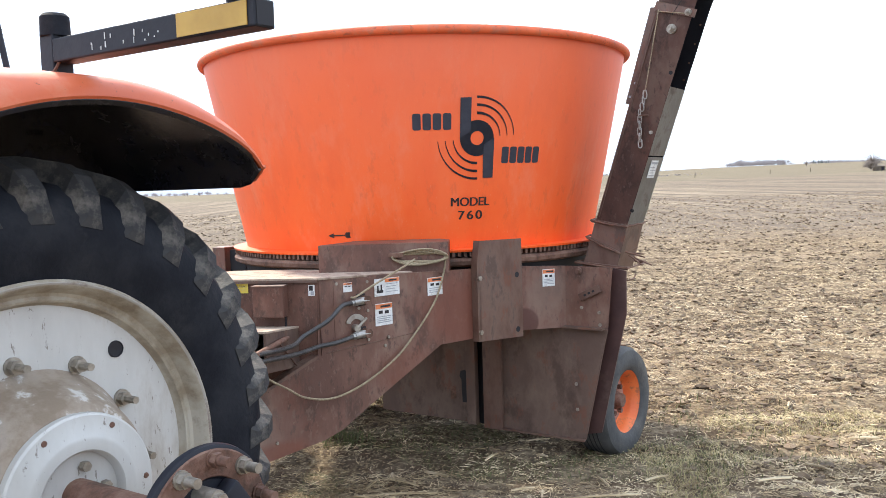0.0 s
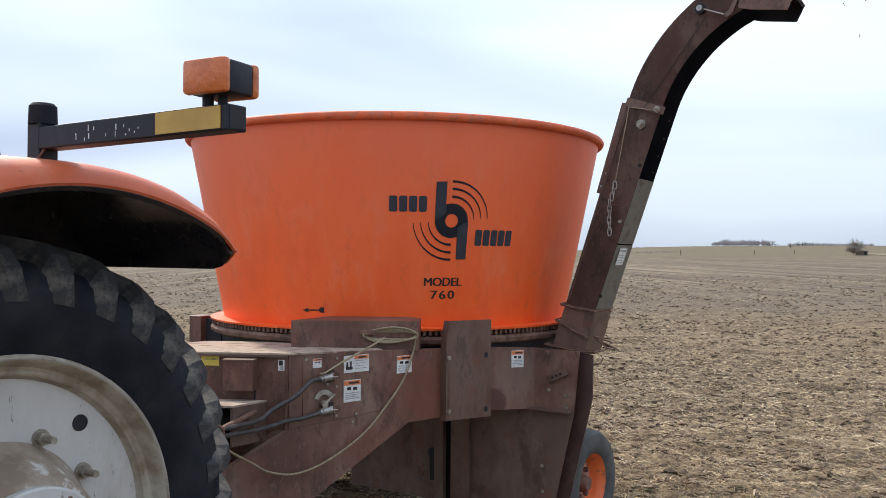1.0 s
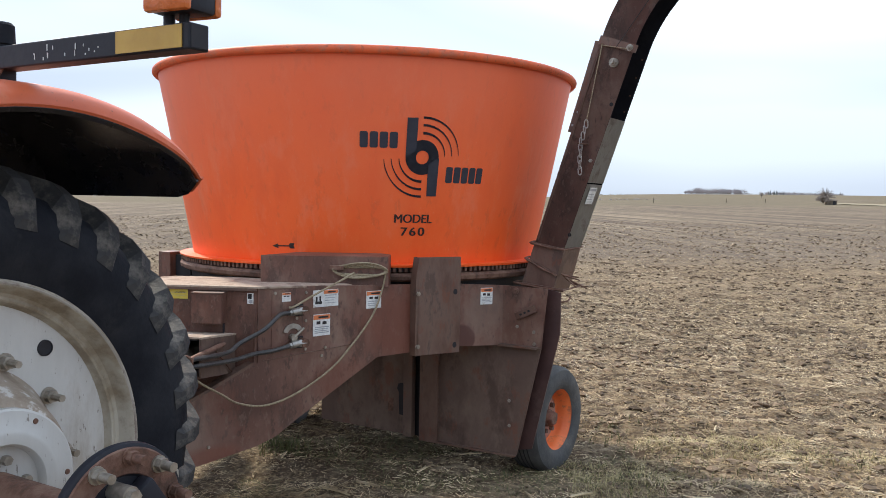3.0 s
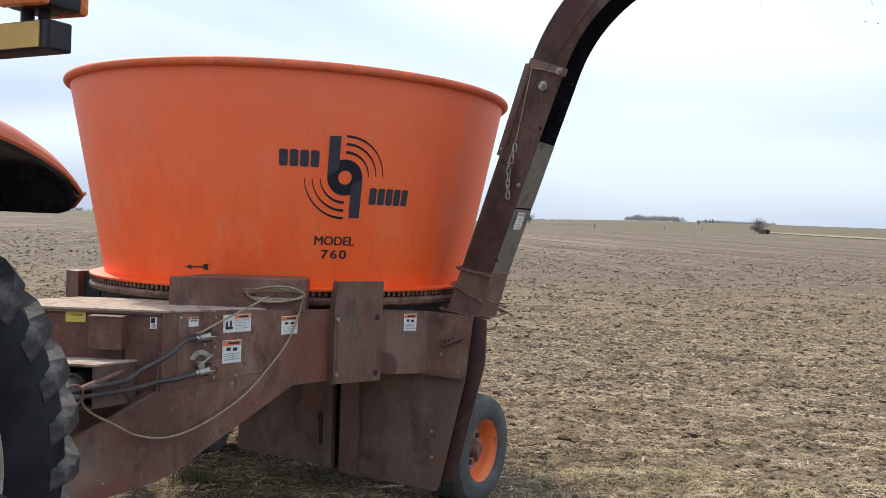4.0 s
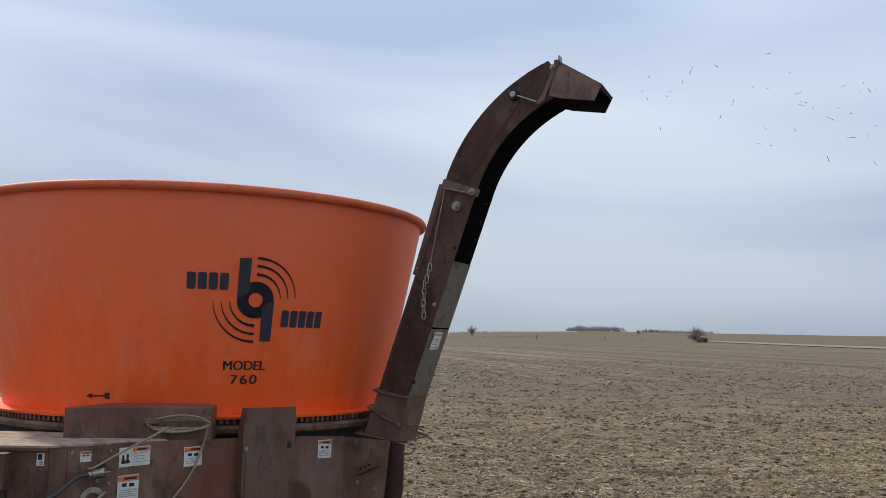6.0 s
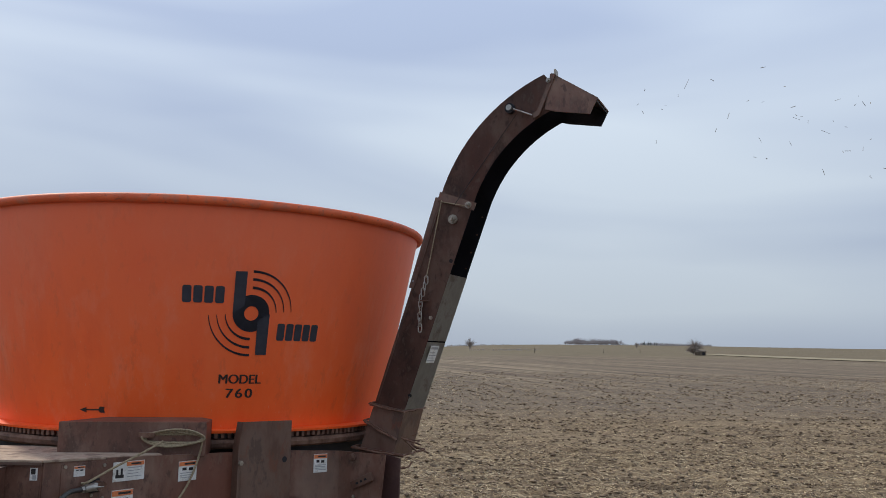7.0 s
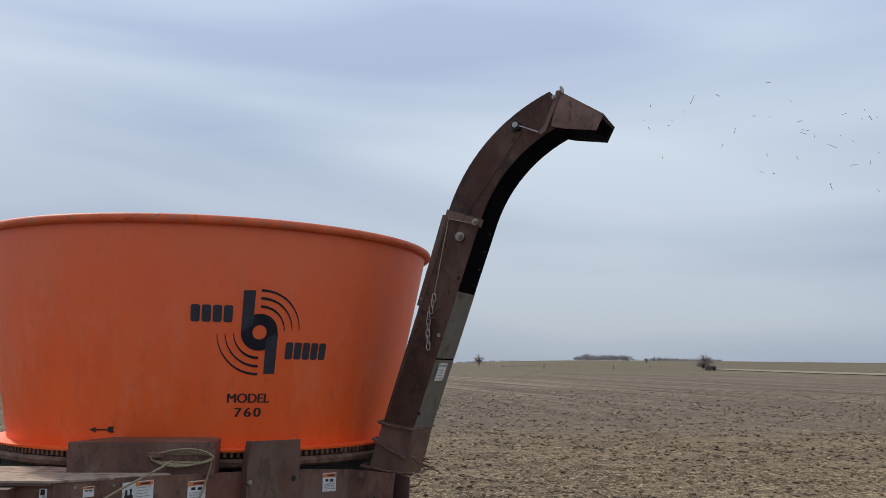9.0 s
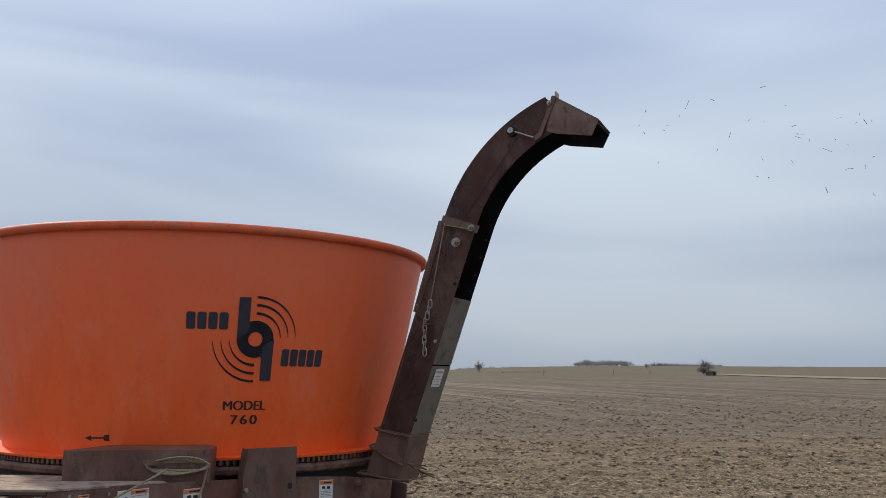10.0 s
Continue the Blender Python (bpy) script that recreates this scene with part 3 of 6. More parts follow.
def build_body():
    # sloping side plates of the drawbar housing, one each side
    side = [(0.0, 1.335), (1.42, 1.275), (1.42, 0.885), (0.79, 0.889), (0.26, 0.63), (0.115, 0.553), (0.0, 0.522), (-0.42, 0.475), (-1.5, 0.36),
            (-1.5, 0.56), (-0.44, 0.775), (-0.02, 0.945)]
    for mirror in (False, True):
        bm = prism(side, lambda u, v, d: on_side(u, v * (0.88 if mirror else 1.0), d, mirror), -0.012, 0.0)
        sp = part("side_plate", bm, BROWN, grinder, "brown painted side plate fading to rust")
        bm = prism([(-1.5, 0.56), (-0.44, 0.775), (-0.02, 0.945), (-0.03, 0.957), (-0.45, 0.787), (-1.5, 0.572)], lambda u, v, d: on_side(u, v, d, mirror), -0.05, 0.012)
        part("top_flange", bm, WORN, sp)
    bm = prism([(0.0, 1.337), (0.0, 0.95), (0.008, 0.95), (0.008, 1.337)], lambda u, v, d: on_side(u, v, d), 0.0, 0.006)
    part("corner_seam", bm, BROWN, grinder)
    bm = prism([(0.03, 0.958), (0.62, 0.985), (0.62, 0.982), (0.03, 0.955)], lambda u, v, d: on_side(u, v, d), 0.0, 0.004)
    part("weld_seam", bm, WORN, grinder)
    # front plate, deck, hopper
    part("front_plate", boxed(0.0, 0.84, -0.012, 0.0, 0.60, 1.331, m=FRONT), BROWN, grinder, "brown front plate, dust in its lower half")
    deck = [(-0.004, 0.014), (0.83, 0.014), (0.86, -0.60), (0.82, -0.95), (0.30, -1.00), (-0.15, -0.95), (-0.392, -0.47)]
    d = part("deck", prism(deck, lambda u, v, d: on_front(u, d + 0.050 * v, v), 1.326, 1.337, 0.002), DUST, grinder, "deck plate under tan chaff dust")
    part("deck_edge", boxed(0.0, 0.832, 0.003, 0.016, 1.316, 1.328, m=FRONT), BROWN_DUSTY, d)
    # flared panel behind the bent plate, then the upper panel right of the bend
    part("flared_panel", prism([(-0.01, 1.275), (0.3526, 1.255), (0.3526, 0.872), (-0.01, 0.885)], flared, -0.012, 0.0), BROWN, grinder, "brown panel with a pale worn patch")
    # upper panel right of the bend and the hopper below
    right_up = [(1.335, 1.255), (1.64, 1.25), (1.605, 0.88), (1.335, 0.875)]
    part("hopper_upper_panel", prism(right_up, lambda u, v, d: Vector((u, PANEL_Y + d, v)), 0.0, 0.012), BROWN, grinder)
    part("ledge", boxed(1.33, 1.59, PANEL_Y - 0.05, PANEL_Y - 0.002, 0.873, 0.885), BROWN_DUSTY, grinder)
    low = [(0.745, 0.90), (1.606, 0.876), (1.452, 0.174), (0.86, 0.166), (0.745, 0.166)]
    part("hopper_panel", prism(low, lambda u, v, d: Vector((u, PANEL_Y + d, v)), 0.0, 0.012), BROWN_DUSTY, grinder, "dusty brown hopper panel")
    part("hopper_panel", boxed(-0.15, 0.60, PANEL_Y + 0.03, PANEL_Y + 0.042, 0.17, 0.95), BROWN_DUSTY, grinder, "dusty brown hopper panel")
    part("bottom_flange", boxed(0.86, 1.45, PANEL_Y - 0.03, PANEL_Y - 0.001, 0.166, 0.176), WORN, grinder)
    part("upright", boxed(0.597, 0.667, PANEL_Y - 0.02, PANEL_Y + 0.028, 0.17, 0.92, 0.004), BROWN_DUSTY, grinder)
    part("upright", boxed(0.738, 0.875, PANEL_Y - 0.035, PANEL_Y - 0.004, 0.165, 0.92, 0.004), WORN, grinder)
    # walls that close the hopper; the dark ones have its inner shade as colour
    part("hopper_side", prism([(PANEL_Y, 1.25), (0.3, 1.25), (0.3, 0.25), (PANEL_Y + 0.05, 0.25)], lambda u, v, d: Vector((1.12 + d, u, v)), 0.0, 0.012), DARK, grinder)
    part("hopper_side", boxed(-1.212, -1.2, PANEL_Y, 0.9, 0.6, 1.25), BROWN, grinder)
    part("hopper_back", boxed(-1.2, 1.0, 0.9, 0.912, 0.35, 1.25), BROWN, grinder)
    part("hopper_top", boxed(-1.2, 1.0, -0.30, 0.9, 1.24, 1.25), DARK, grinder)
    # side leaf behind the panel: less faded paint, coloured darker for the recess's shade
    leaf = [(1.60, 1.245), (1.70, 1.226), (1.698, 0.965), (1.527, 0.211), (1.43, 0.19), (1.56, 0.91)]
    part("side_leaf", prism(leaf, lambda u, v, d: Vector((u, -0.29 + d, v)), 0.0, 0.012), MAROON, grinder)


part("drawbar_floor", prism([(-0.74, -2.0), (0.74, -2.0), (0.39, -3.40), (-0.39, -3.40)], lambda u, v, d: Vector((u, v, 0.62 + 0.16 * (v + 2.0) + d)), 0.0, 0.01), BROWN_DUSTY, grinder)
build_body()
# bolted bent plate on the side
def build_bent_plate():
    bp = part("bent_plate", prism([(1.055, 1.452), (1.405, 1.445), (1.405, 0.855), (1.045, 0.872)], lambda u, v, d: on_side(u, v, d), 0.040, 0.050, 0.002), WORN, grinder, "worn bent steel cover plate with two holes")
    part("fold", prism([(1.035, 1.32), (1.058, 1.452), (1.058, 0.872), (1.035, 0.872)], lambda u, v, d: on_side(u, v, d), 0.002, 0.050), WORN, bp)


build_bent_plate()
# guard box on the deck
guard = [(0.432, -1.612), (0.779, -1.400), (1.032, -1.215), (0.93, -1.04), (0.82, -0.98), (0.395, -1.25)]
gb = part("ring_guard", prism(guard, lambda u, v, d: Vector((u, v, d)), 1.288, 1.462, 0.003), BROWN, grinder, "brown sheet steel guard over the drive ring")


# ---- discharge spout ----
SD0, SD1 = -0.185, 0.085
ARC_C, ARC_R0, ARC_R1 = Vector((2.927, 0, 2.456)), 1.10, 0.878
A1 = math.radians(111.5)


def outer_line():
    """Outer edge from the foot to the end of the bend, and the inner edge beside it."""
    foot_o, foot_i = Vector((1.46, 0, 1.50)), Vector((1.672, 0, 1.50))
    a0 = math.pi - math.atan2(0.30, 0.954)
    arc = [a0 + (A1 - a0) * i / 16 for i in range(17)]
    o = [foot_o] + [ARC_C + ARC_R0 * Vector((math.cos(a), 0, math.sin(a))) for a in arc]
    i_ = [foot_i] + [ARC_C + ARC_R1 * Vector((math.cos(a), 0, math.sin(a))) for a in arc]
    return o, i_


spout = part("discharge_spout", bmesh.new(), BROWN, grinder, "tall brown steel discharge spout curving over at the top")


def sheet(a, b, ya, yb, t=0.006):
    """A folded strip between two lines in plan planes ya, yb."""
    bm = bmesh.new()
    rows = [[bm.verts.new((p.x, ya, p.z)), bm.verts.new((q.x, yb, q.z))] for p, q in zip(a, b)]
    for r, s in zip(rows, rows[1:]):
        bm.faces.new((r[0], s[0], s[1], r[1]))
    bmesh.ops.solidify(bm, geom=bm.faces[:], thickness=t)
    return bm


def build_spout():
    o, i_ = outer_line()
    part("front_cheek", sheet(o, i_, SD0, SD0), BROWN, spout)
    # The far cheek is black: the open spout's inner shade as colour.
    part("back_cheek", sheet(o, i_, SD1, SD1), BLACK, spout, "far cheek coloured black for the shade inside the spout")
    part("outer_skin", sheet(o, o, SD0, SD1), BROWN, spout)
    lo = [Vector((1.676, 0, 1.50)), Vector((1.676 + 0.34 * 0.81, 0, 2.31))]
    part("side_cover", sheet([lo[0], lo[0].lerp(lo[1], 0.5)], [lo[0], lo[0].lerp(lo[1], 0.5)], SD0 - 0.004, SD1), GREY_STEEL, spout, "bare grey steel cover")
    part("side_cover", sheet([lo[0].lerp(lo[1], 0.51), lo[1]], [lo[0].lerp(lo[1], 0.51), lo[1]], SD0 - 0.004, SD1), GREY_STEEL, spout, "bare grey steel cover")
    # foot: two tapering collars
    foot = [(1.37, 1.22), (1.42, 1.38), (1.46, 1.505), (1.676, 1.505), (1.645, 1.38), (1.60, 1.22)]
    part("foot_collar", prism(foot, lambda u, v, d: Vector((u, d, v)), SD0 - 0.003, SD1), WORN, spout)


build_spout()
for z, back in ((2.37, 0.022), (2.47, 0.022), (2.58, 0.024), (2.69, 0.026), (2.40, 0.115), (2.56, 0.12)):
    x = 1.672 + 0.342 * (z - 1.50) - back
    part("bolt_head", hexbolt(bmesh.new(), (x, SD1 - 0.007, z), (0, -1, 0), 0.006, 0.006), RUST, spout)


# ---- hood of the spout ----
def build_hood():
    top = [(2.565, 3.475), (2.60, 3.462), (2.845, 3.305), (2.80, 3.213), (2.60, 3.245), (2.535, 3.265)]
    hood = part("hood", prism(top, lambda u, v, d: Vector((u, d, v)), SD0 - 0.014, SD0 - 0.004), BROWN, spout, "hinged brown spout hood")
    # Black far cheek and an added black sheet stand for the hood's inner shade.
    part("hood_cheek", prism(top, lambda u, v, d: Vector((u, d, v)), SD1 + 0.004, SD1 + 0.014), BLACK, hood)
    part("hood_shade_sheet", prism([(2.598, 3.448), (2.840, 3.293), (2.837, 3.287), (2.596, 3.442)], lambda u, v, d: Vector((u, d, v)), SD0, SD1), BLACK, hood)
    part("hood_top", prism([(2.60, 3.462), (2.845, 3.305), (2.842, 3.299), (2.598, 3.455)], lambda u, v, d: Vector((u, d, v)), SD0 - 0.006, SD1 + 0.006), BROWN, hood)


build_hood()

# ---- machine wheels ----
def build_small_wheel(m, label):
    w = thing("implement_wheel", m, label, "wheel", "machine wheels")
    R = 0.36
    tyre = [(0.215, -0.11), (0.235, -0.118), (0.29, -0.125), (0.335, -0.115), (0.355, -0.085), (R, -0.04), (R, 0.04), (0.355, 0.085), (0.335, 0.115), (0.29, 0.128), (0.245, 0.126), (0.222, 0.117), (0.205, 0.105)]
    part("tyre", lathe([(r, h) for r, h in tyre], 56, "x"), SMALL_TYRE, w, "worn grey rubber tyre", smooth=True)
    for x in (-0.045, -0.015, 0.015, 0.045):
        part("tread_groove", lathe([(R - 0.004, x - 0.004), (R + 0.0012, x - 0.0035), (R + 0.0012, x + 0.0035), (R - 0.004, x + 0.004)], 56, "x"), DARK, w)
    rim = [(0.208, -0.10), (0.190, -0.06), (0.175, 0.0), (0.18, 0.06), (0.195, 0.080), (0.214, 0.094), (0.222, 0.102), (0.221, 0.108), (0.213, 0.109), (0.203, 0.098), (0.192, 0.080), (0.182, 0.062), (0.176, 0.040), (0.172, 0.010), (0.162, -0.002)]
    rm = part("rim", lathe(rim, 48, "x"), RIM_ORANGE, w, "orange steel rim", smooth=True)
    part("wheel_centre", lathe([(0.168, -0.004), (0.152, -0.002), (0.140, 0.008), (0.125, 0.020), (0.112, 0.022), (0.070, 0.018), (0.05, 0.018)], 40, "x"), DUSTY_ORANGE, rm, "dusty orange wheel centre", smooth=True)
    part("hub", lathe([(0.062, 0.016), (0.058, 0.036), (0.050, 0.044), (0.047, 0.070), (0.040, 0.078), (0.0, 0.080)], 20, "x"), RUST, rm, "rusty hub", smooth=True)
    for k in range(6):
        a = 2 * math.pi * k / 6
        part("lug_nut", hexbolt(bmesh.new(), (0.020, 0.092 * math.cos(a), 0.092 * math.sin(a)), (1, 0, 0), 0.017, 0.026), RUST, rm)
    return w


WHEEL_M = pose(0.882 - 0.12 * 0.85, 5.57 + 0.12 * 0.53, 0.320, 0, 0, -33)
small = build_small_wheel(WHEEL_M, "orange-rimmed rubber wheel carrying the grinder on the soil")
copy_thing(small, pose(-1.17, 6.64, 0.32, 0, 0, 172))

# ---- tractor ----
TRACTOR = pose(-1.20, 2.19, 0, 0, 0, -30)
AXLE_Z = 0.985
tractor = thing("tractor", TRACTOR, "tractor with orange fenders and white-rimmed rear wheels pulling the grinder", "tractor")


def build_rear_wheel():
    c = Matrix.Translation((0, 0, AXLE_Z))
    tyre = [(0.545, -0.44), (0.56, -0.455), (0.60, -0.48), (0.70, -0.505), (0.79, -0.495), (0.825, -0.46), (0.845, -0.36), (0.85, -0.25),
            (0.845, -0.14), (0.825, -0.045), (0.79, 0.0), (0.74, 0.025), (0.68, 0.030), (0.62, 0.020), (0.585, 0.004), (0.562, -0.004), (0.545, -0.03)]
    wheel = part("rear_wheel", lathe(tyre, 140, "x", m=c), RUBBER, tractor, "big black tractor tyre with bar lugs", smooth=True)
    # bar lugs: thick at the shoulder, running slantwise to the middle
    bm = bmesh.new()
    rows = []
    for t, (r, h, lat, a, w) in enumerate([(0.735, 0.010, 0.034, -0.075, 0.036), (0.775, 0.034, 0.022, -0.062, 0.040), (0.815, 0.046, -0.012, -0.045, 0.042), (0.838, 0.056, -0.07, -0.02, 0.034), (0.85, 0.056, -0.16, 0.06, 0.028), (0.85, 0.052, -0.27, 0.16, 0.026)]):
        ring = []
        for dr, da in ((-0.02, -w * 1.35), (h, -w * 0.75), (h, w * 0.75), (-0.02, w * 1.35)):
            rr, aa = r + dr, a + da
            ring.append(bm.verts.new((lat if dr > 0 else lat - 0.004, rr * math.cos(aa), rr * math.sin(aa))))
        rows.append(ring)
    for p, q in zip(rows, rows[1:]):
        for k in range(3):
            bm.faces.new((p[k], p[k + 1], q[k + 1], q[k]))
    bm.faces.new(rows[0])
    bm.faces.new(rows[-1][::-1])
    lug = part("tread_lug", bm, LUG, wheel, "dusty rubber tread lug")
    lug.matrix_local = c
    n = 31
    for k in range(1, n):
        o = new("tread_lug", lug.data)
        o.parent = wheel
        o.matrix_local = c @ Matrix.Rotation(2 * math.pi * k / n, 4, "X")
    flip = Matrix.Translation((-0.47, 0, 0)) @ Matrix.Rotation(math.pi, 4, "Z")
    for k in range(n):
        o = new("tread_lug", lug.data)
        o.parent = wheel
        o.matrix_local = c @ Matrix.Rotation(2 * math.pi * (k + 0.5) / n, 4, "X") @ flip
    # steel rim: rolled flange, step, then the flat white disc
    flange = [(0.552, -0.03), (0.562, -0.004), (0.566, 0.008), (0.560, 0.016), (0.550, 0.014), (0.542, 0.004), (0.535, -0.022), (0.527, -0.036), (0.517, -0.040),
              (0.508, -0.036), (0.502, -0.040), (0.497, -0.058), (0.490, -0.066)]
    rim = part("rim", lathe(flange, 140, "x", m=c), RIM_DIRTY, tractor, "dirty grey-white rim with mud in its channel", smooth=True)
    disc = bmesh.new()
    # disc with one round hole near its edge, cut by laying rings round it
    ha, rad = math.atan2(0.335, 0.285), 0.021
    outer, inner = 96, 0.20
    ring_o = [disc.verts.new((-0.065, 0.492 * math.cos(2 * math.pi * i / outer), 0.492 * math.sin(2 * math.pi * i / outer))) for i in range(outer)]
    ring_i = [disc.verts.new((-0.060, inner * math.cos(2 * math.pi * i / outer), inner * math.sin(2 * math.pi * i / outer))) for i in range(outer)]
    for i in range(outer):
        j = (i + 1) % outer
        disc.faces.new((ring_o[i], ring_o[j], ring_i[j], ring_i[i]))
    bmesh.ops.transform(disc, matrix=c, verts=disc.verts)
    dk = part("wheel_disc", disc, RIM_WHITE, rim, "white painted disc streaked with rust", smooth=True)
    bead = [(0.556 + 0.007 * math.cos(a), 0.010 + 0.007 * math.sin(a)) for a in np.linspace(0, 2 * math.pi, 8, endpoint=False)]
    part("rim_bead", lathe(bead, 120, "x", m=c, close=True), GREY_STEEL, rim, "bare steel edge of the rim", smooth=True)
    for k in range(4):
        a = ha + math.pi / 2 * k
        hole = lathe([(0.0, -0.062), (rad, -0.0605), (rad + 0.001, -0.058), (rad + 0.004, -0.059), (rad + 0.005, -0.066)], 28, "x", m=c @ Matrix.Translation((0, 0.428 * math.cos(a), 0.428 * math.sin(a))))
        part("disc_hole", hole, DARK, rim, "dark round hole")
    for k in range(11):
        a = math.radians(97 - 360 / 11 * k)
        p = (-0.062, 0.336 * math.cos(a), AXLE_Z + 0.336 * math.sin(a))
        bm = bmesh.new()
        hexbolt(bm, p, (1, 0, 0), 0.021, 0.026, 0.045, 0.027)
        part("wheel_bolt", bm, BOLT, rim, "rusty stud with hexagonal nut", smooth=True)
    dome = [(0.318, -0.082), (0.316, -0.066), (0.305, -0.05), (0.290, -0.02), (0.272, 0.03), (0.252, 0.085), (0.232, 0.120), (0.214, 0.132), (0.2, 0.132)]
    hub = part("hub", lathe(dome, 96, "x", m=c), MUD, tractor, "cast hub caked with dry mud", smooth=True)
    cap = [(0.218, 0.128), (0.220, 0.136), (0.219, 0.152), (0.213, 0.157), (0.170, 0.160), (0.160, 0.166), (0.150, 0.168), (0.125, 0.166), (0.118, 0.158), (0.114, 0.140), (0.10, 0.134), (0.0, 0.134)]
    part("hub_ring", lathe(cap, 96, "x", m=c), RIM_WHITE, hub, "white painted hub ring", smooth=True)
    for k in range(3):
        a = math.radians(75 - 70 * k)
        part("cap_bolt", hexbolt(bmesh.new(), (0.135, 0.078 * math.cos(a), AXLE_Z + 0.078 * math.sin(a)), (1, 0, 0), 0.014, 0.02), BOLT, hub)
    for k in range(6):
        a = math.radians(60 - 60 * k)
        part("ring_hole", lathe([(0.0, 0.163), (0.007, 0.163), (0.0085, 0.160)], 12, "x", m=c @ Matrix.Translation((-0.0015, 0.195 * math.cos(a), 0.195 * math.sin(a)))), RUST, hub)
    bm = bmesh.new()
    rod(bm, (0.13, 0, AXLE_Z), (0.66, 0, AXLE_Z), 0.046, 28)
    part("axle_shaft", bm, RUST, tractor, "rusty bare axle shaft", smooth=True)


def build_dual_hub():
    c = Matrix.Translation((0.60, 0.022, AXLE_Z + 0.006)) @ Matrix.Diagonal((1, 0.92, 0.92, 1))
    hub = part("dual_wheel_hub", lathe([(0.046, -0.06), (0.09, -0.05), (0.10, -0.01), (0.205, -0.008), (0.208, 0.0), (0.205, 0.012), (0.195, 0.016), (0.125, 0.018), (0.118, 0.010), (0.10, 0.012), (0.046, 0.016)], 72, "x", m=c), BLACK, tractor, "black bolted hub for an outer wheel", smooth=True)
    part("rusty_face", lathe([(0.125, 0.0185), (0.128, 0.021), (0.192, 0.0205), (0.196, 0.0165)], 72, "x", m=c), RUST, hub, "rusty bolt circle")
    for k in range(10):
        a = math.radians(84 - 36 * k)
        p = Vector((0.62, 0.022 + 0.157 * math.cos(a), AXLE_Z + 0.006 + 0.157 * math.sin(a)))
        bm = bmesh.new()
        rod(bm, p, p + Vector((0.006, 0, 0)), 0.0225, 16)
        rod(bm, p, p + Vector((0.024, 0, 0)), 0.0185, 6)
        rod(bm, p + Vector((0.024, 0, 0)), p + Vector((0.058, 0, 0)), 0.0125, 14)
        part("stud", bm, BOLT if k % 2 else RUST, hub, "dull steel stud and nut", smooth=True)
    # lever and pin hanging beside the clamp
    lv = part("lever_plate", boxed(-0.10, -0.085, 0.255, 0.292, -0.20, 0.045, 0.004, m=c), GREY_STEEL, hub, "grey steel lever")
    bm = bmesh.new()
    rod(bm, c @ Vector((-0.085, 0.272, -0.045)), c @ Vector((0.03, 0.262, -0.045)), 0.022, 18)
    rod(bm, c @ Vector((0.03, 0.262, -0.045)), c @ Vector((0.045, 0.261, -0.045)), 0.027, 6)
    part("lever_pin", bm, ZINC, lv, "shiny steel pin", smooth=True)
    # wedge clamp halves round the shaft
    for k in range(2):
        a = math.radians(35 + 180 * k)
        m = c @ Matrix.Rotation(a, 4, "X")
        part("wedge_clamp", boxed(0.012, 0.062, 0.035, 0.115, -0.06, 0.06, 0.012, m=m), BLACK, hub, smooth=True)
        for s in (-0.085, 0.085):
            q = m @ Vector((0.0, 0.03, s))
            bm = bmesh.new()
            rod(bm, q, q + Vector((0.075, 0, 0)), 0.024, 20)
            rod(bm, q + Vector((0.075, 0, 0)), q + Vector((0.092, 0, 0)), 0.019, 6)
            part("clamp_bolt", bm, BLACK if k else BOLT, hub, smooth=True)


def fender_top(b):
    """Height of the fender's outer lip at a distance behind the axle."""
    return 2.028 - 0.52 * (b - 0.13) ** 2 - 4.0 * max(0.0, b - 0.55) ** 3


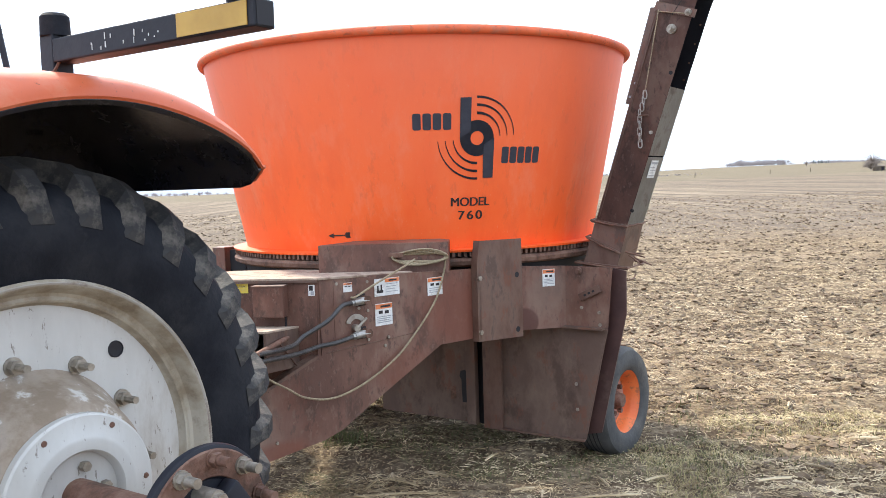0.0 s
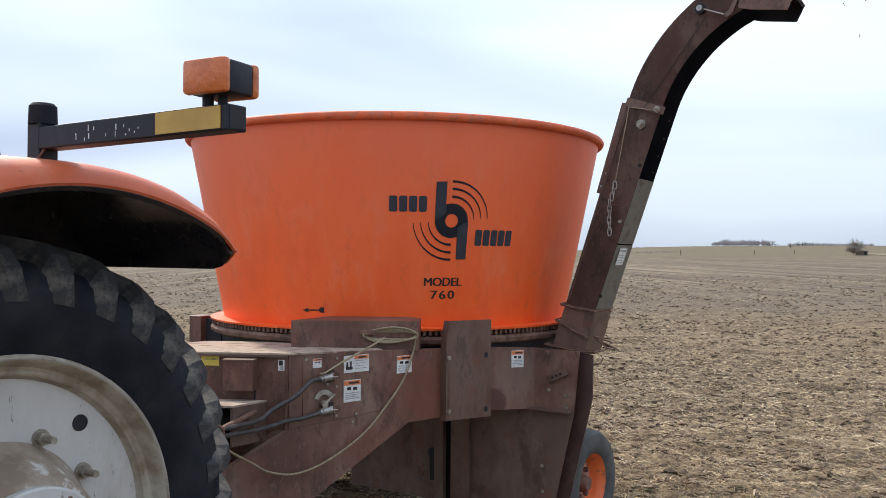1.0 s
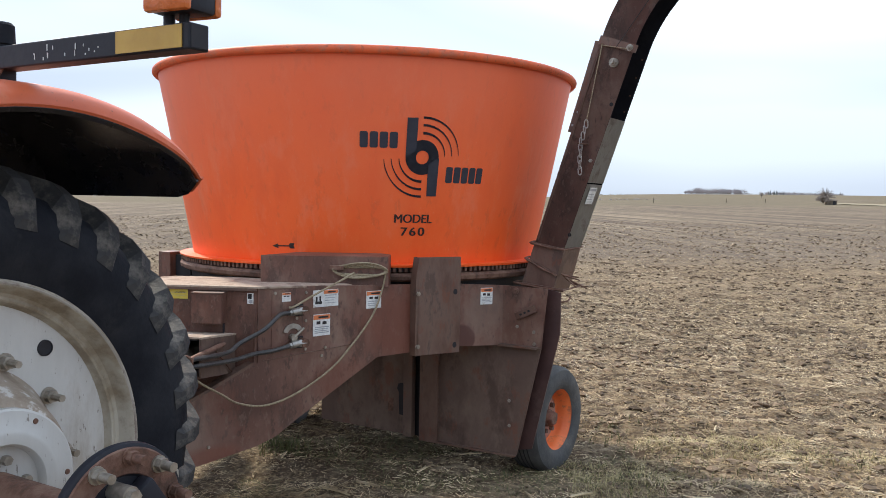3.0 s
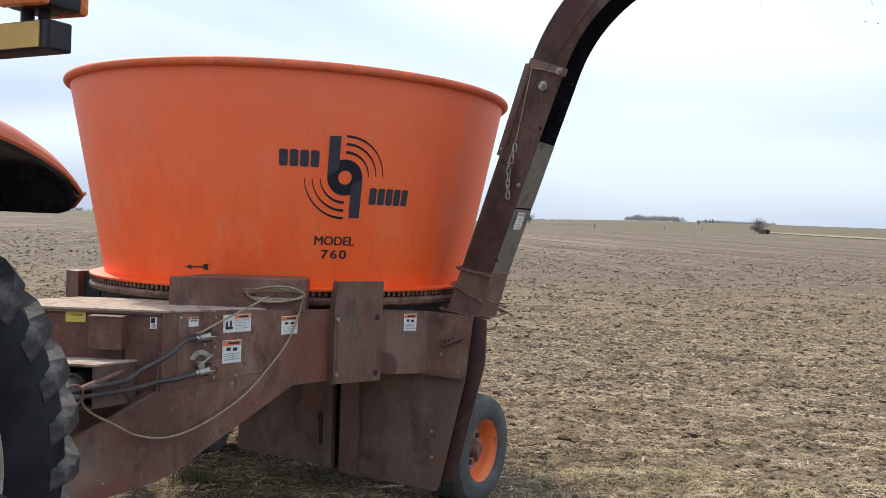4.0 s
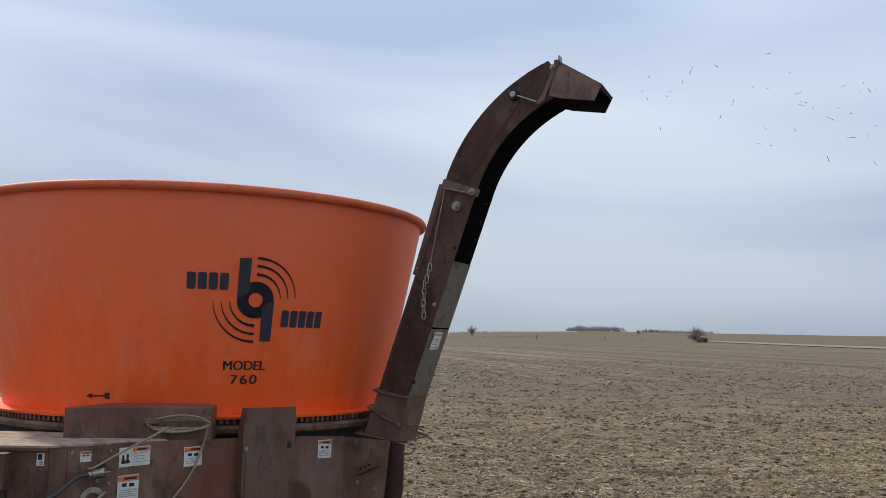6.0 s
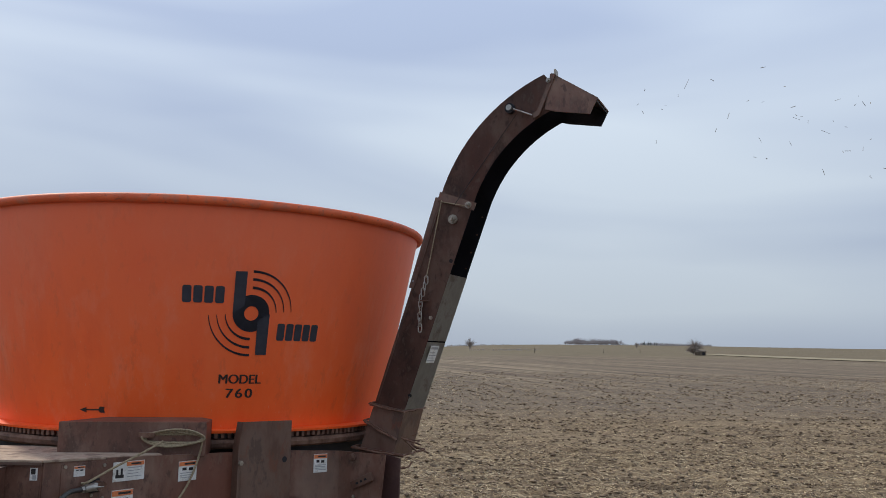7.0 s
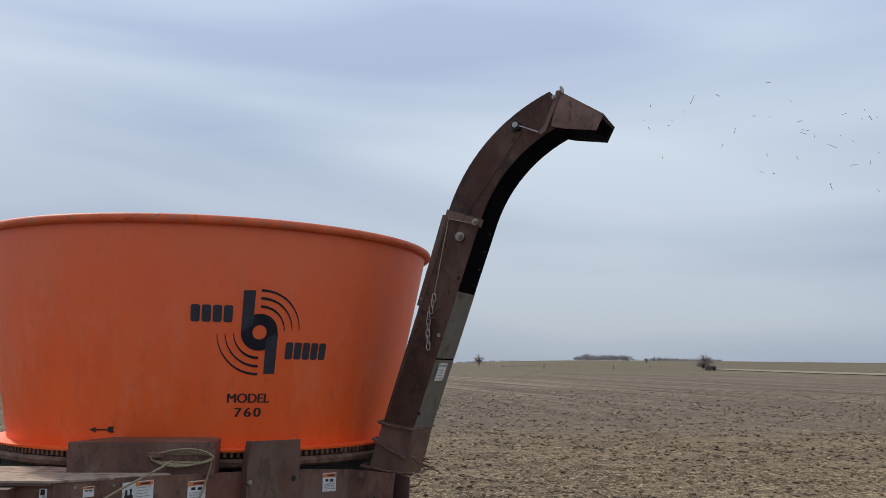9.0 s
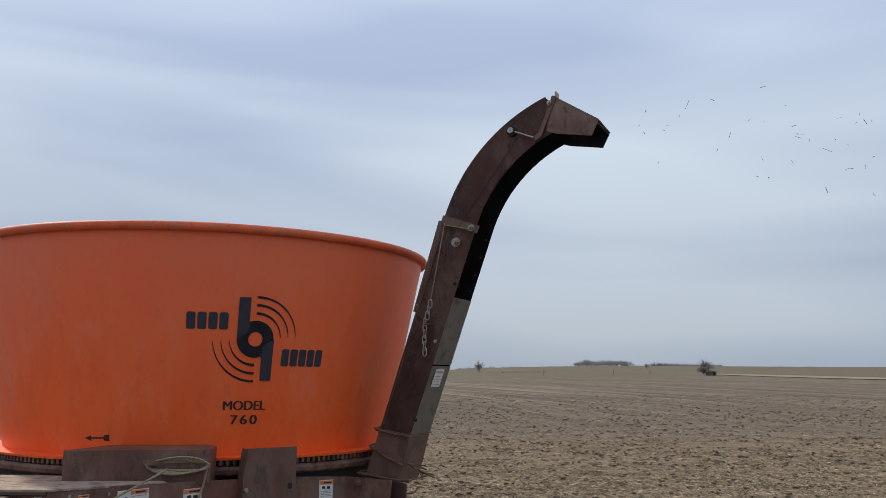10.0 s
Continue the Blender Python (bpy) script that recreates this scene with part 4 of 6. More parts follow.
def build_fender():
    bm = bmesh.new()
    bs = [-1.05 + 1.75 * i / 60 for i in range(61)]
    # section across: from the outer lip up over the shoulder and flat inwards
    sect = [(0.190, -0.012), (0.200, 0.000), (0.198, 0.018), (0.180, 0.040), (0.145, 0.058), (0.090, 0.068), (0.0, 0.074), (-0.15, 0.078), (-0.40, 0.078), (-0.66, 0.078)]
    rows = []
    for b in bs:
        z = fender_top(b)
        end = max(0.0, (b - 0.42) / 0.31)
        pull = 0.05 * end ** 3
        row = []
        for x, dz in sect:
            k = 1 - 0.75 * end ** 2
            flat = (2.028 - z) * max(0.0, dz) / 0.078 if b < 0.13 else 0.0
            row.append(bm.verts.new((x - pull * max(0.0, (x + 0.1) / 0.3), b, z + dz * k + flat)))
        rows.append(row)
    for p, q in zip(rows, rows[1:]):
        for k in range(len(sect) - 1):
            bm.faces.new((p[k], p[k + 1], q[k + 1], q[k]))
    # the tail turns down to a level lip
    tail = [bm.verts.new((v.co.x, v.co.y + 0.012, min(v.co.z, 1.792 + 0.045 * max(0.0, (v.co.x - 0.08) / 0.07) ** 2))) for v in rows[-1]]
    for k in range(len(sect) - 1):
        bm.faces.new((rows[-1][k], rows[-1][k + 1], tail[k + 1], tail[k]))
    under = bm.copy()
    bmesh.ops.recalc_face_normals(bm, faces=bm.faces)
    bmesh.ops.solidify(bm, geom=bm.faces[:], thickness=0.006)
    f = part("fender", bm, FENDER, tractor, "orange painted steel fender, scuffed", smooth=True)
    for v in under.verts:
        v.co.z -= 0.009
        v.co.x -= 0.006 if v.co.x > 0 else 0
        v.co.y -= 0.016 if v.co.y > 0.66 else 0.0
    part("fender_underside", under, UNDER, f, "glossy black underside with painted reflections", smooth=True)
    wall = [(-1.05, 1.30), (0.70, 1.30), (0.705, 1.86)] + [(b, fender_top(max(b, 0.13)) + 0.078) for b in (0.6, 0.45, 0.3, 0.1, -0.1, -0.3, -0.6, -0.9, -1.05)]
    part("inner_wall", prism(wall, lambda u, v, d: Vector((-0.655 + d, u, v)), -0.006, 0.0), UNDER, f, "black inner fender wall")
    return f


def build_warning_arm():
    base = (-0.008, 0.111)
    post = thing("warning_light_arm", TRACTOR @ Matrix.Translation((base[0], base[1], 0)), "black steel arm with yellow reflector and amber flasher on the fender", "warning light")
    part("post", boxed(-0.030, 0.030, -0.030, 0.030, 2.09, 2.207, 0.004), BLACK, post)
    part("post_foot", boxed(-0.022, 0.022, -0.022, 0.022, 2.075, 2.10, 0.004), BLACK, post)
    part("post_cap", lathe([(0.0, 2.268), (0.030, 2.266), (0.038, 2.258), (0.040, 2.205), (0.0, 2.205)], 28), RUBBER, post, "grey rubber cap", smooth=True)
    bm = boxed(0.03, 0.79, -0.031, 0.031, 2.130, 2.193, 0.004)
    arm = part("arm", bm, BLACK, post, "black square tube, paint flecked")
    part("tube_end", boxed(0.7905, 0.792, -0.026, 0.026, 2.135, 2.188), DARK, arm, "open dark end of the tube")
    part("reflector", boxed(0.535, 0.768, -0.0345, -0.032, 2.135, 2.189), YELLOW, arm, "faded yellow reflector strip")
    random.seed(5)
    for k in range(14):
        x, z = 0.2 + 0.28 * random.random(), 2.138 + 0.028 * random.random()
        part("paint_fleck", boxed(x, x + 0.0015 + 0.0022 * random.random(), -0.0325, -0.0312, z, z + 0.004 + 0.014 * random.random() ** 2), LABEL_WHITE, arm)
    part("cable", tube(spline([(0.05, -0.02, 2.14), (0.035, -0.03, 2.11), (0.02, -0.03, 2.10), (0.015, -0.02, 2.085)]), 0.004), RUST, post)
    m = Matrix.Translation((0.735, 0.0, 2.258)) @ Matrix.Rotation(radians(6), 4, "Z")
    lamp = part("flasher", boxed(-0.064, 0.064, -0.045, 0.045, -0.040, 0.040, 0.010, m=m), BLACK, post, "black housing of the flasher", smooth=True)
    part("amber_lens", boxed(-0.066, 0.066, -0.066, -0.040, -0.042, 0.042, 0.010, m=m), AMBER, lamp, "faded amber lens", smooth=True)
    part("amber_lens", boxed(-0.066, 0.066, 0.040, 0.066, -0.042, 0.042, 0.010, m=m), AMBER, lamp, "faded amber lens", smooth=True)
    bm = bmesh.new()
    rod(bm, (0.70, -0.01, 2.19), (0.70, -0.01, 2.23), 0.014, 14)
    rod(bm, (0.74, 0.0, 2.19), (0.74, 0.0, 2.23), 0.012, 14)
    part("stem", bm, BLACK, lamp, smooth=True)


build_rear_wheel()
build_dual_hub()
build_fender()
build_warning_arm()
# the rest of the tractor, past the wheel: axle housing, body and cab post
bm = bmesh.new()
rod(bm, (-0.5, 0, AXLE_Z), (-1.0, 0, AXLE_Z), 0.16, 24)
part("axle_housing", bm, BLACK, tractor, smooth=True)
part("transmission", boxed(-1.35, -0.85, -1.6, 0.35, 0.62, 1.25, 0.05), BLACK, tractor)
bm = bmesh.new()
rod(bm, (-0.735, 0.424, 2.0), (-0.935, 0.38, 3.0), 0.011, 12)
post = part("cab_post", bm, BLACK, tractor, "thin leaning black post", smooth=True)
part("post_bracket", boxed(-0.765, -0.655, 0.39, 0.46, 1.985, 2.01, 0.003), BLACK, post)

# ---- markings on the tub ----
def on_tub(a, z, d=0.0):
    """A place on the tub's side: a radians round it from its front."""
    r = tub_radius(z) + d
    return Vector((r * math.sin(a), -r * math.cos(a), z))


def decal(name, faces_uv, material, parent, label="", proud=0.003):
    """Flat shapes, given as outlines of (angle, height), laid on the tub."""
    bm = bmesh.new()
    for pts in faces_uv:
        top = [bm.verts.new(on_tub(a, z, proud)) for a, z in pts]
        low = [bm.verts.new(on_tub(a, z, -0.001)) for a, z in pts]
        n = len(pts)
        bm.faces.new(top)
        for i in range(n):
            bm.faces.new((top[i], low[i], low[(i + 1) % n], top[(i + 1) % n]))
    return part(name, bm, material, parent, label)


def decal_strip(name, pairs, material, parent, label="", closed=False, proud=0.003):
    """A band between two lines of (angle, height), laid on the tub."""
    bm = bmesh.new()
    rows = [[bm.verts.new(on_tub(*p, proud)), bm.verts.new(on_tub(*q, proud))] for p, q in pairs]
    for r, t in zip(rows, rows[1:] + (rows[:1] if closed else [])):
        bm.faces.new((r[0], t[0], t[1], r[1]))
    bmesh.ops.solidify(bm, geom=bm.faces[:], thickness=0.003)
    return part(name, bm, material, parent, label)


def rounded(a0, z0, a1, z1, r=0.25):
    """A rounded oblong between two corners."""
    w, h = a1 - a0, z1 - z0
    ra, rz = r * w, r * w * 1.42
    out = []
    for cx, cz, t0 in ((a1 - ra, z1 - rz, 0), (a0 + ra, z1 - rz, 90), (a0 + ra, z0 + rz, 180), (a1 - ra, z0 + rz, 270)):
        for k in range(4):
            t = radians(t0 + 30 * k)
            out.append((cx + ra * math.cos(t), cz + rz * math.sin(t)))
    return out


def build_markings(tub):
    # badge: two stems joined by a ring, with three thinning arcs either side
    ac, zc, k = 0.8635, 2.040, 1 / 1.372
    ro, ri = 0.1025, 0.040

    def ringpt(r, t):
        return (ac + r * k * math.cos(t), zc + r * math.sin(t))
    segs = 40
    stem_up = [(ac - ro * k, zc), (ac - ro * k * 0.99, 2.268), (ac - (ro - 0.063) * k, 2.270), (ac - (ro - 0.063) * k, 2.08)]
    stem_dn = [(ac + ro * k * 1.03, zc), (ac + ro * k * 1.05, 1.811), (ac + (ro - 0.058) * k, 1.810), (ac + (ro - 0.063) * k, 2.0)]
    decal_strip("badge", [(ringpt(ro, 2 * math.pi * i / segs), ringpt(ri, 2 * math.pi * i / segs)) for i in range(segs)], INK, tub, "dark blue ring badge", True)
    decal("badge_stem", [stem_up], INK, tub, proud=0.0042)
    decal("badge_stem", [stem_dn], INK, tub, proud=0.0042)
    for r, w in ((0.232, 0.0135), (0.188, 0.0145), (0.142, 0.0155)):
        for sgn in (0, 1):
            pts = []
            n = 22
            for i in range(n + 1):
                t = radians(92 - 88 * i / n) + math.pi * sgn
                pts.append(((ac + (r + 0.5 * w * (1 - 0.75 * i / n)) * k * math.cos(t), zc + (r + 0.5 * w * (1 - 0.75 * i / n)) * math.sin(t)),
                            (ac + (r - 0.5 * w * (1 - 0.75 * i / n)) * k * math.cos(t), zc + (r - 0.5 * w * (1 - 0.75 * i / n)) * math.sin(t))))
            decal_strip("badge_arc", pts, INK, tub)
    # name beside the badge, as plain blocks
    for a0, a1, z0, z1, n in ((0.587, 0.755, 2.090, 2.183, 4), (0.977, 1.176, 1.893, 1.989, 5)):
        w = (a1 - a0) / n
        for i in range(n):
            lo, hi = a0 + w * i + 0.1 * w, a0 + w * (i + 1) - 0.08 * w
            decal("name_block", [rounded(lo, z0, hi, z1, 0.22)], INK, tub)
    # direction arrow
    decal("arrow", [[(0.156, 1.4915), (0.188, 1.507), (0.186, 1.4965), (0.186, 1.4885), (0.188, 1.478)]], BLACK_INK, tub, "black arrow")
    decal("arrow_shaft", [[(0.185, 1.4965), (0.250, 1.4985), (0.250, 1.4905), (0.185, 1.4885)]], BLACK_INK, tub)
    decal("arrow_tail", [[(0.246, 1.4985), (0.253, 1.512), (0.275, 1.512), (0.270, 1.495), (0.275, 1.479), (0.253, 1.479), (0.246, 1.4905)]], BLACK_INK, tub)


def letters(text, height, spacing=1.0, width=1.0):
    """The outline mesh of a short text in the built-in font: verts and faces, in metres from its lower left corner."""
    cu = bpy.data.curves.new("text", "FONT")
    cu.body, cu.size, cu.space_character = text, 1.0, spacing
    ob = bpy.data.objects.new("text", cu)
    scene.collection.objects.link(ob)
    dg = bpy.context.evaluated_depsgraph_get()
    me = ob.evaluated_get(dg).to_mesh()
    vs = np.array([v.co[:2] for v in me.vertices])
    fs = [tuple(p.vertices) for p in me.polygons]
    ob.evaluated_get(dg).to_mesh_clear()
    bpy.data.objects.remove(ob)
    bpy.data.curves.remove(cu)
    vs -= vs.min(0)
    vs /= vs[:, 1].max()
    return vs * (height * width, height), fs


def tub_text(name, text, a0, a1, z0, z1, spacing, tub):
    vs, fs = letters(text, 1.0, spacing)
    wid = vs[:, 0].max()
    bm = bmesh.new()
    for k in (-1, 0, 1):
        bv = [bm.verts.new(on_tub(a0 + (a1 - a0) * x / wid + 0.0016 * k, z0 + (z1 - z0) * y, 0.003 + 0.0004 * k)) for x, y in vs]
        for f in fs:
            bm.faces.new([bv[i] for i in f])
    tagged(part(name, bm, BLACK_INK, tub, "black letters " + text))


tub_obj = [o for o in grinder.children if o.name.startswith("tub")][0]
build_markings(tub_obj)
tub_text("lettering", "MODEL", 0.7526, 0.9317, 1.6483, 1.6994, 1.0, tub_obj)
tub_text("lettering", "760", 0.7856, 0.8986, 1.5694, 1.6207, 1.25, tub_obj)


# ---- labels on the housing ----
def label_on(place, u0, u1, v0, v1, header=None, bars=3, base=None, picture=False, name="safety_label"):
    """A sticker: place(u, v, d) gives a spot; header colour on top, then dark bars for its small print."""
    def quad(n, a0, a1, b0, b1, d, m, par, lab=""):
        return part(n, prism([(a0, b0), (a1, b0), (a1, b1), (a0, b1)], place, d - 0.002, d), m, par, lab)
    w, h = u1 - u0, v1 - v0
    s = quad(name, u0, u1, v0, v1, 0.004, base or LABEL_WHITE, grinder, "white and orange safety sticker" if header else "sticker")
    if header:
        quad("header", u0 + 0.02 * w if not picture else u0 + 0.42 * w, u1 - 0.02 * w, v1 - 0.24 * h, v1 - 0.03 * h, 0.0055, header, s)
        quad("bar", u0 + 0.3 * w if not picture else u0 + 0.56 * w, u1 - 0.12 * w, v1 - 0.18 * h, v1 - 0.09 * h, 0.0065, BLACK_INK, s)
    x0 = u0 + (0.46 * w if picture else 0.1 * w)
    top = v1 - (0.34 * h if not picture else 0.32 * h) - (0.24 * h if (header and not picture and bars > 2) else 0)
    for i in range(bars):
        b1 = top - i * (top - v0 - 0.08 * h) / bars
        quad("bar", x0, u1 - (0.08 + 0.12 * ((i * 7) % 3) / 2) * w, b1 - 0.035 * h, b1, 0.0055, LABEL_GREY, s)
    if picture:
        for a0, a1, b0, b1 in ((0.08, 0.34, 0.18, 0.34), (0.10, 0.16, 0.34, 0.62), (0.24, 0.30, 0.34, 0.66)):
            quad("pictogram", u0 + a0 * w, u0 + a1 * w, v0 + b0 * h, v0 + b1 * h, 0.0055, BLACK_INK, s)
    elif header:
        quad("pictogram", u0 + 0.2 * w, u0 + 0.42 * w, v1 - 0.46 * h, v1 - 0.32 * h, 0.0055, BLACK_INK, s)
        quad("pictogram", u0 + 0.55 * w, u0 + 0.78 * w, v1 - 0.48 * h, v1 - 0.34 * h, 0.0055, BLACK_INK, s)
    return s


def side_d(u, v, d):
    return on_side(u, v, d)


def front_d(u, v, d):
    return on_front(-u, v, d)


def hopper_d(u, v, d):
    return Vector((u, PANEL_Y - d, v))


label_on(side_d, 0.144, 0.198, 1.250, 1.297, LABEL_ORANGE, 1)
label_on(side_d, 0.339, 0.505, 1.206, 1.297, LABEL_ORANGE, 4, picture=True)
label_on(side_d, 0.339, 0.451, 1.051, 1.167, LABEL_ORANGE, 4)
label_on(side_d, 0.701, 0.809, 1.172, 1.270, LABEL_ORANGE, 3)
label_on(flared, 0.186, 0.272, 1.138, 1.243, LABEL_ORANGE, 4)
cl = label_on(front_d, -0.455, -0.360, 1.267, 1.316, None, 2, LABEL_YELLOW, name="caution_label")
cl["label"] = "yellow caution sticker"


def flat_text(text, u0, v0, h, place, d, parent):
    vs, fs = letters(text, h)
    bm = bmesh.new()
    bv = [bm.verts.new(place(u0 + x, v0 + y, d)) for x, y in vs]
    for f in fs:
        bm.faces.new([bv[i] for i in f])
    part("lettering", bm, BLACK_INK, parent)


flat_text("CAUTION", -0.430, 1.297, 0.0085, front_d, 0.006, cl)


# ---- fittings on the housing ----
def side_bolts():
    for s, z in ((0.102, 1.298), (0.293, 1.290), (0.291, 1.141), (0.235, 1.159), (0.290, 0.990), (0.099, 1.005), (0.397, 0.943), (0.42, 0.985), (-0.271, 0.569), (0.10, 1.16)):
        part("bolt_head", hexbolt(bmesh.new(), on_side(s, z, 0.0), Vector((0.966, -0.259, 0)), 0.0085, 0.008), BOLT, grinder)
    for s, z in ((1.05, 1.238), (1.05, 0.926), (1.43, 1.235), (1.43, 0.93)):
        part("bolt_head", hexbolt(bmesh.new(), on_side(s, z, 0.0 if s > 1.4 else 0.050), Vector((0.966, -0.259, 0)), 0.014, 0.012), BOLT, grinder, "pale bolt head")
    for s, z in ((1.36, 1.232), (1.36, 0.905)):
        p = on_side(s, z, 0.0505)
        bm = bmesh.new()
        rod(bm, p, p + OUT_S * 0.0012, 0.017, 20)
        part("round_hole", bm, DARK, grinder, "dark round hole")


side_bolts()


def build_valve():
    d = OUT_S
    base = part("valve_plate", prism([(0.085, 0.985), (0.325, 0.985), (0.325, 1.31), (0.085, 1.31)], side_d, 0.0, 0.0025), BROWN, grinder, "brown valve mounting plate")
    for z in (1.20, 1.03):
        part("slot", prism([(0.22, z - 0.03), (0.275, z - 0.03), (0.275, z + 0.032), (0.22, z + 0.032)], side_d, 0.002, 0.0045), DARK, base, "dark slot")
        bm = bmesh.new()
        rod(bm, on_side(0.270, z, 0.03), on_side(0.225, z, 0.032), 0.021, 6)
        rod(bm, on_side(0.228, z, 0.032), on_side(0.180, z - 0.004, 0.036), 0.019, 16)
        rod(bm, on_side(0.18, z - 0.004, 0.036), on_side(0.165, z - 0.006, 0.038), 0.016, 6)
        part("hose_fitting", bm, ZINC, base, "zinc plated hose fitting", smooth=True)
        bm = bmesh.new()
        rod(bm, on_side(0.262, z, -0.01), on_side(0.262, z, 0.05), 0.024, 14)
        part("elbow", bm, RUST, base, smooth=True)
    arc = []
    for i in range(13):
        t = radians(165 - 140 * i / 12)
        arc.append((0.21 + 0.062 * math.cos(t), 1.078 + 0.055 * math.sin(t)))
    for i in range(12, -1, -1):
        t = radians(165 - 140 * i / 12)
        arc.append((0.21 + 0.034 * math.cos(t), 1.078 + 0.03 * math.sin(t)))
    part("flow_dial", prism(arc, side_d, 0.006, 0.010), ZINC, base, "pale worn flow control dial")
    bm = bmesh.new()
    rod(bm, on_side(0.205, 1.062, 0.0), on_side(0.205, 1.062, 0.03), 0.019, 16)
    rod(bm, on_side(0.205, 1.062, 0.026), on_side(0.262, 1.108, 0.032), 0.007, 8)
    part("flow_lever", bm, BOLT, base, smooth=True)


build_valve()


def loc(x, y, z):
    return Vector((x, y, z))


HOOK = loc(0.908, -2.597, 1.044)


def build_hoses():
    h1 = thing("hydraulic_hose", MACHINE, "black rubber hydraulic hose sagging from the valve to the tractor", "hose", "hydraulic hoses")
    part("hose", tube(spline([on_side(0.18, 1.196, 0.036), on_side(0.10, 1.19, 0.05), on_side(0.0, 1.13, 0.07), on_front(0.05, 1.068, 0.12), on_front(0.075, 1.042, 0.25), HOOK + loc(0, 0, 0.02), HOOK + loc(-0.12, -0.10, -0.03), HOOK + loc(-0.42, -0.25, -0.10)], 10), 0.0112, 10), HOSE, h1, smooth=True)
    h2 = thing("hydraulic_hose", MACHINE, "black rubber hydraulic hose sagging from the valve to the tractor", "hose", "hydraulic hoses")
    part("hose", tube(spline([on_side(0.18, 1.026, 0.036), on_side(0.06, 1.012, 0.05), on_front(0.0, 1.005, 0.06), on_front(0.06, 1.0, 0.22), HOOK + loc(0, 0, -0.012), HOOK + loc(-0.12, -0.10, -0.05), HOOK + loc(-0.42, -0.25, -0.14)], 10), 0.0112, 10), HOSE, h2, smooth=True)


build_hoses()


def build_rope():
    r = thing("rope", MACHINE, "thin tan rope coiled on the guard and hanging in a loop", "rope")
    pts = [on_side(0.816, 1.365, 0.03), on_side(0.80, 1.27, 0.02), on_side(0.73, 1.13, 0.02), on_side(0.58, 0.975, 0.022), on_side(0.434, 0.862, 0.024), on_side(0.22, 0.765, 0.024), on_side(0.03, 0.733, 0.03), on_side(-0.14, 0.775, 0.06), on_side(-0.27, 0.850, 0.12), on_side(-0.42, 0.945, 0.16), HOOK + loc(0.0, 0.03, -0.01)]
    part("strand", tube(spline(pts, 8), 0.0055, 7), ROPE, r, smooth=True)
    part("strand", tube(spline([on_side(0.53, 1.392, 0.11), on_side(0.44, 1.345, 0.09), on_side(0.30, 1.275, 0.05), on_side(0.19, 1.228, 0.05), on_side(0.17, 1.222, 0.03)], 8), 0.0055, 7), ROPE, r, smooth=True)
    random.seed(3)
    for k in range(5):
        f = [0.5 + 0.44 * math.cos(t) * (1 + 0.03 * k) for t in np.linspace(0, 2 * math.pi, 28, endpoint=False)]
        out = 0.010 + 0.005 * k
        wob = random.uniform(-0.006, 0.006)
        loop = [Vector((0.779 + 0.253 * q + 0.59 * out, -1.40 + 0.185 * q - 0.807 * out, 1.384 + wob + (0.024 + 0.004 * k) * math.sin(t) + 0.004 * math.sin(3 * t + k))) for q, t in zip(f, np.linspace(0, 2 * math.pi, 28, endpoint=False))]
        part("coil", tube(loop, 0.0055, 6, closed=True), ROPE, r, smooth=True)


build_rope()
bm = bmesh.new()
box(bm, 0.775, 0.85, -1.425, -1.385, 1.388, 1.412, 0.003)
part("rope_tab", bm, RUST, grinder, "small steel tab holding the rope")


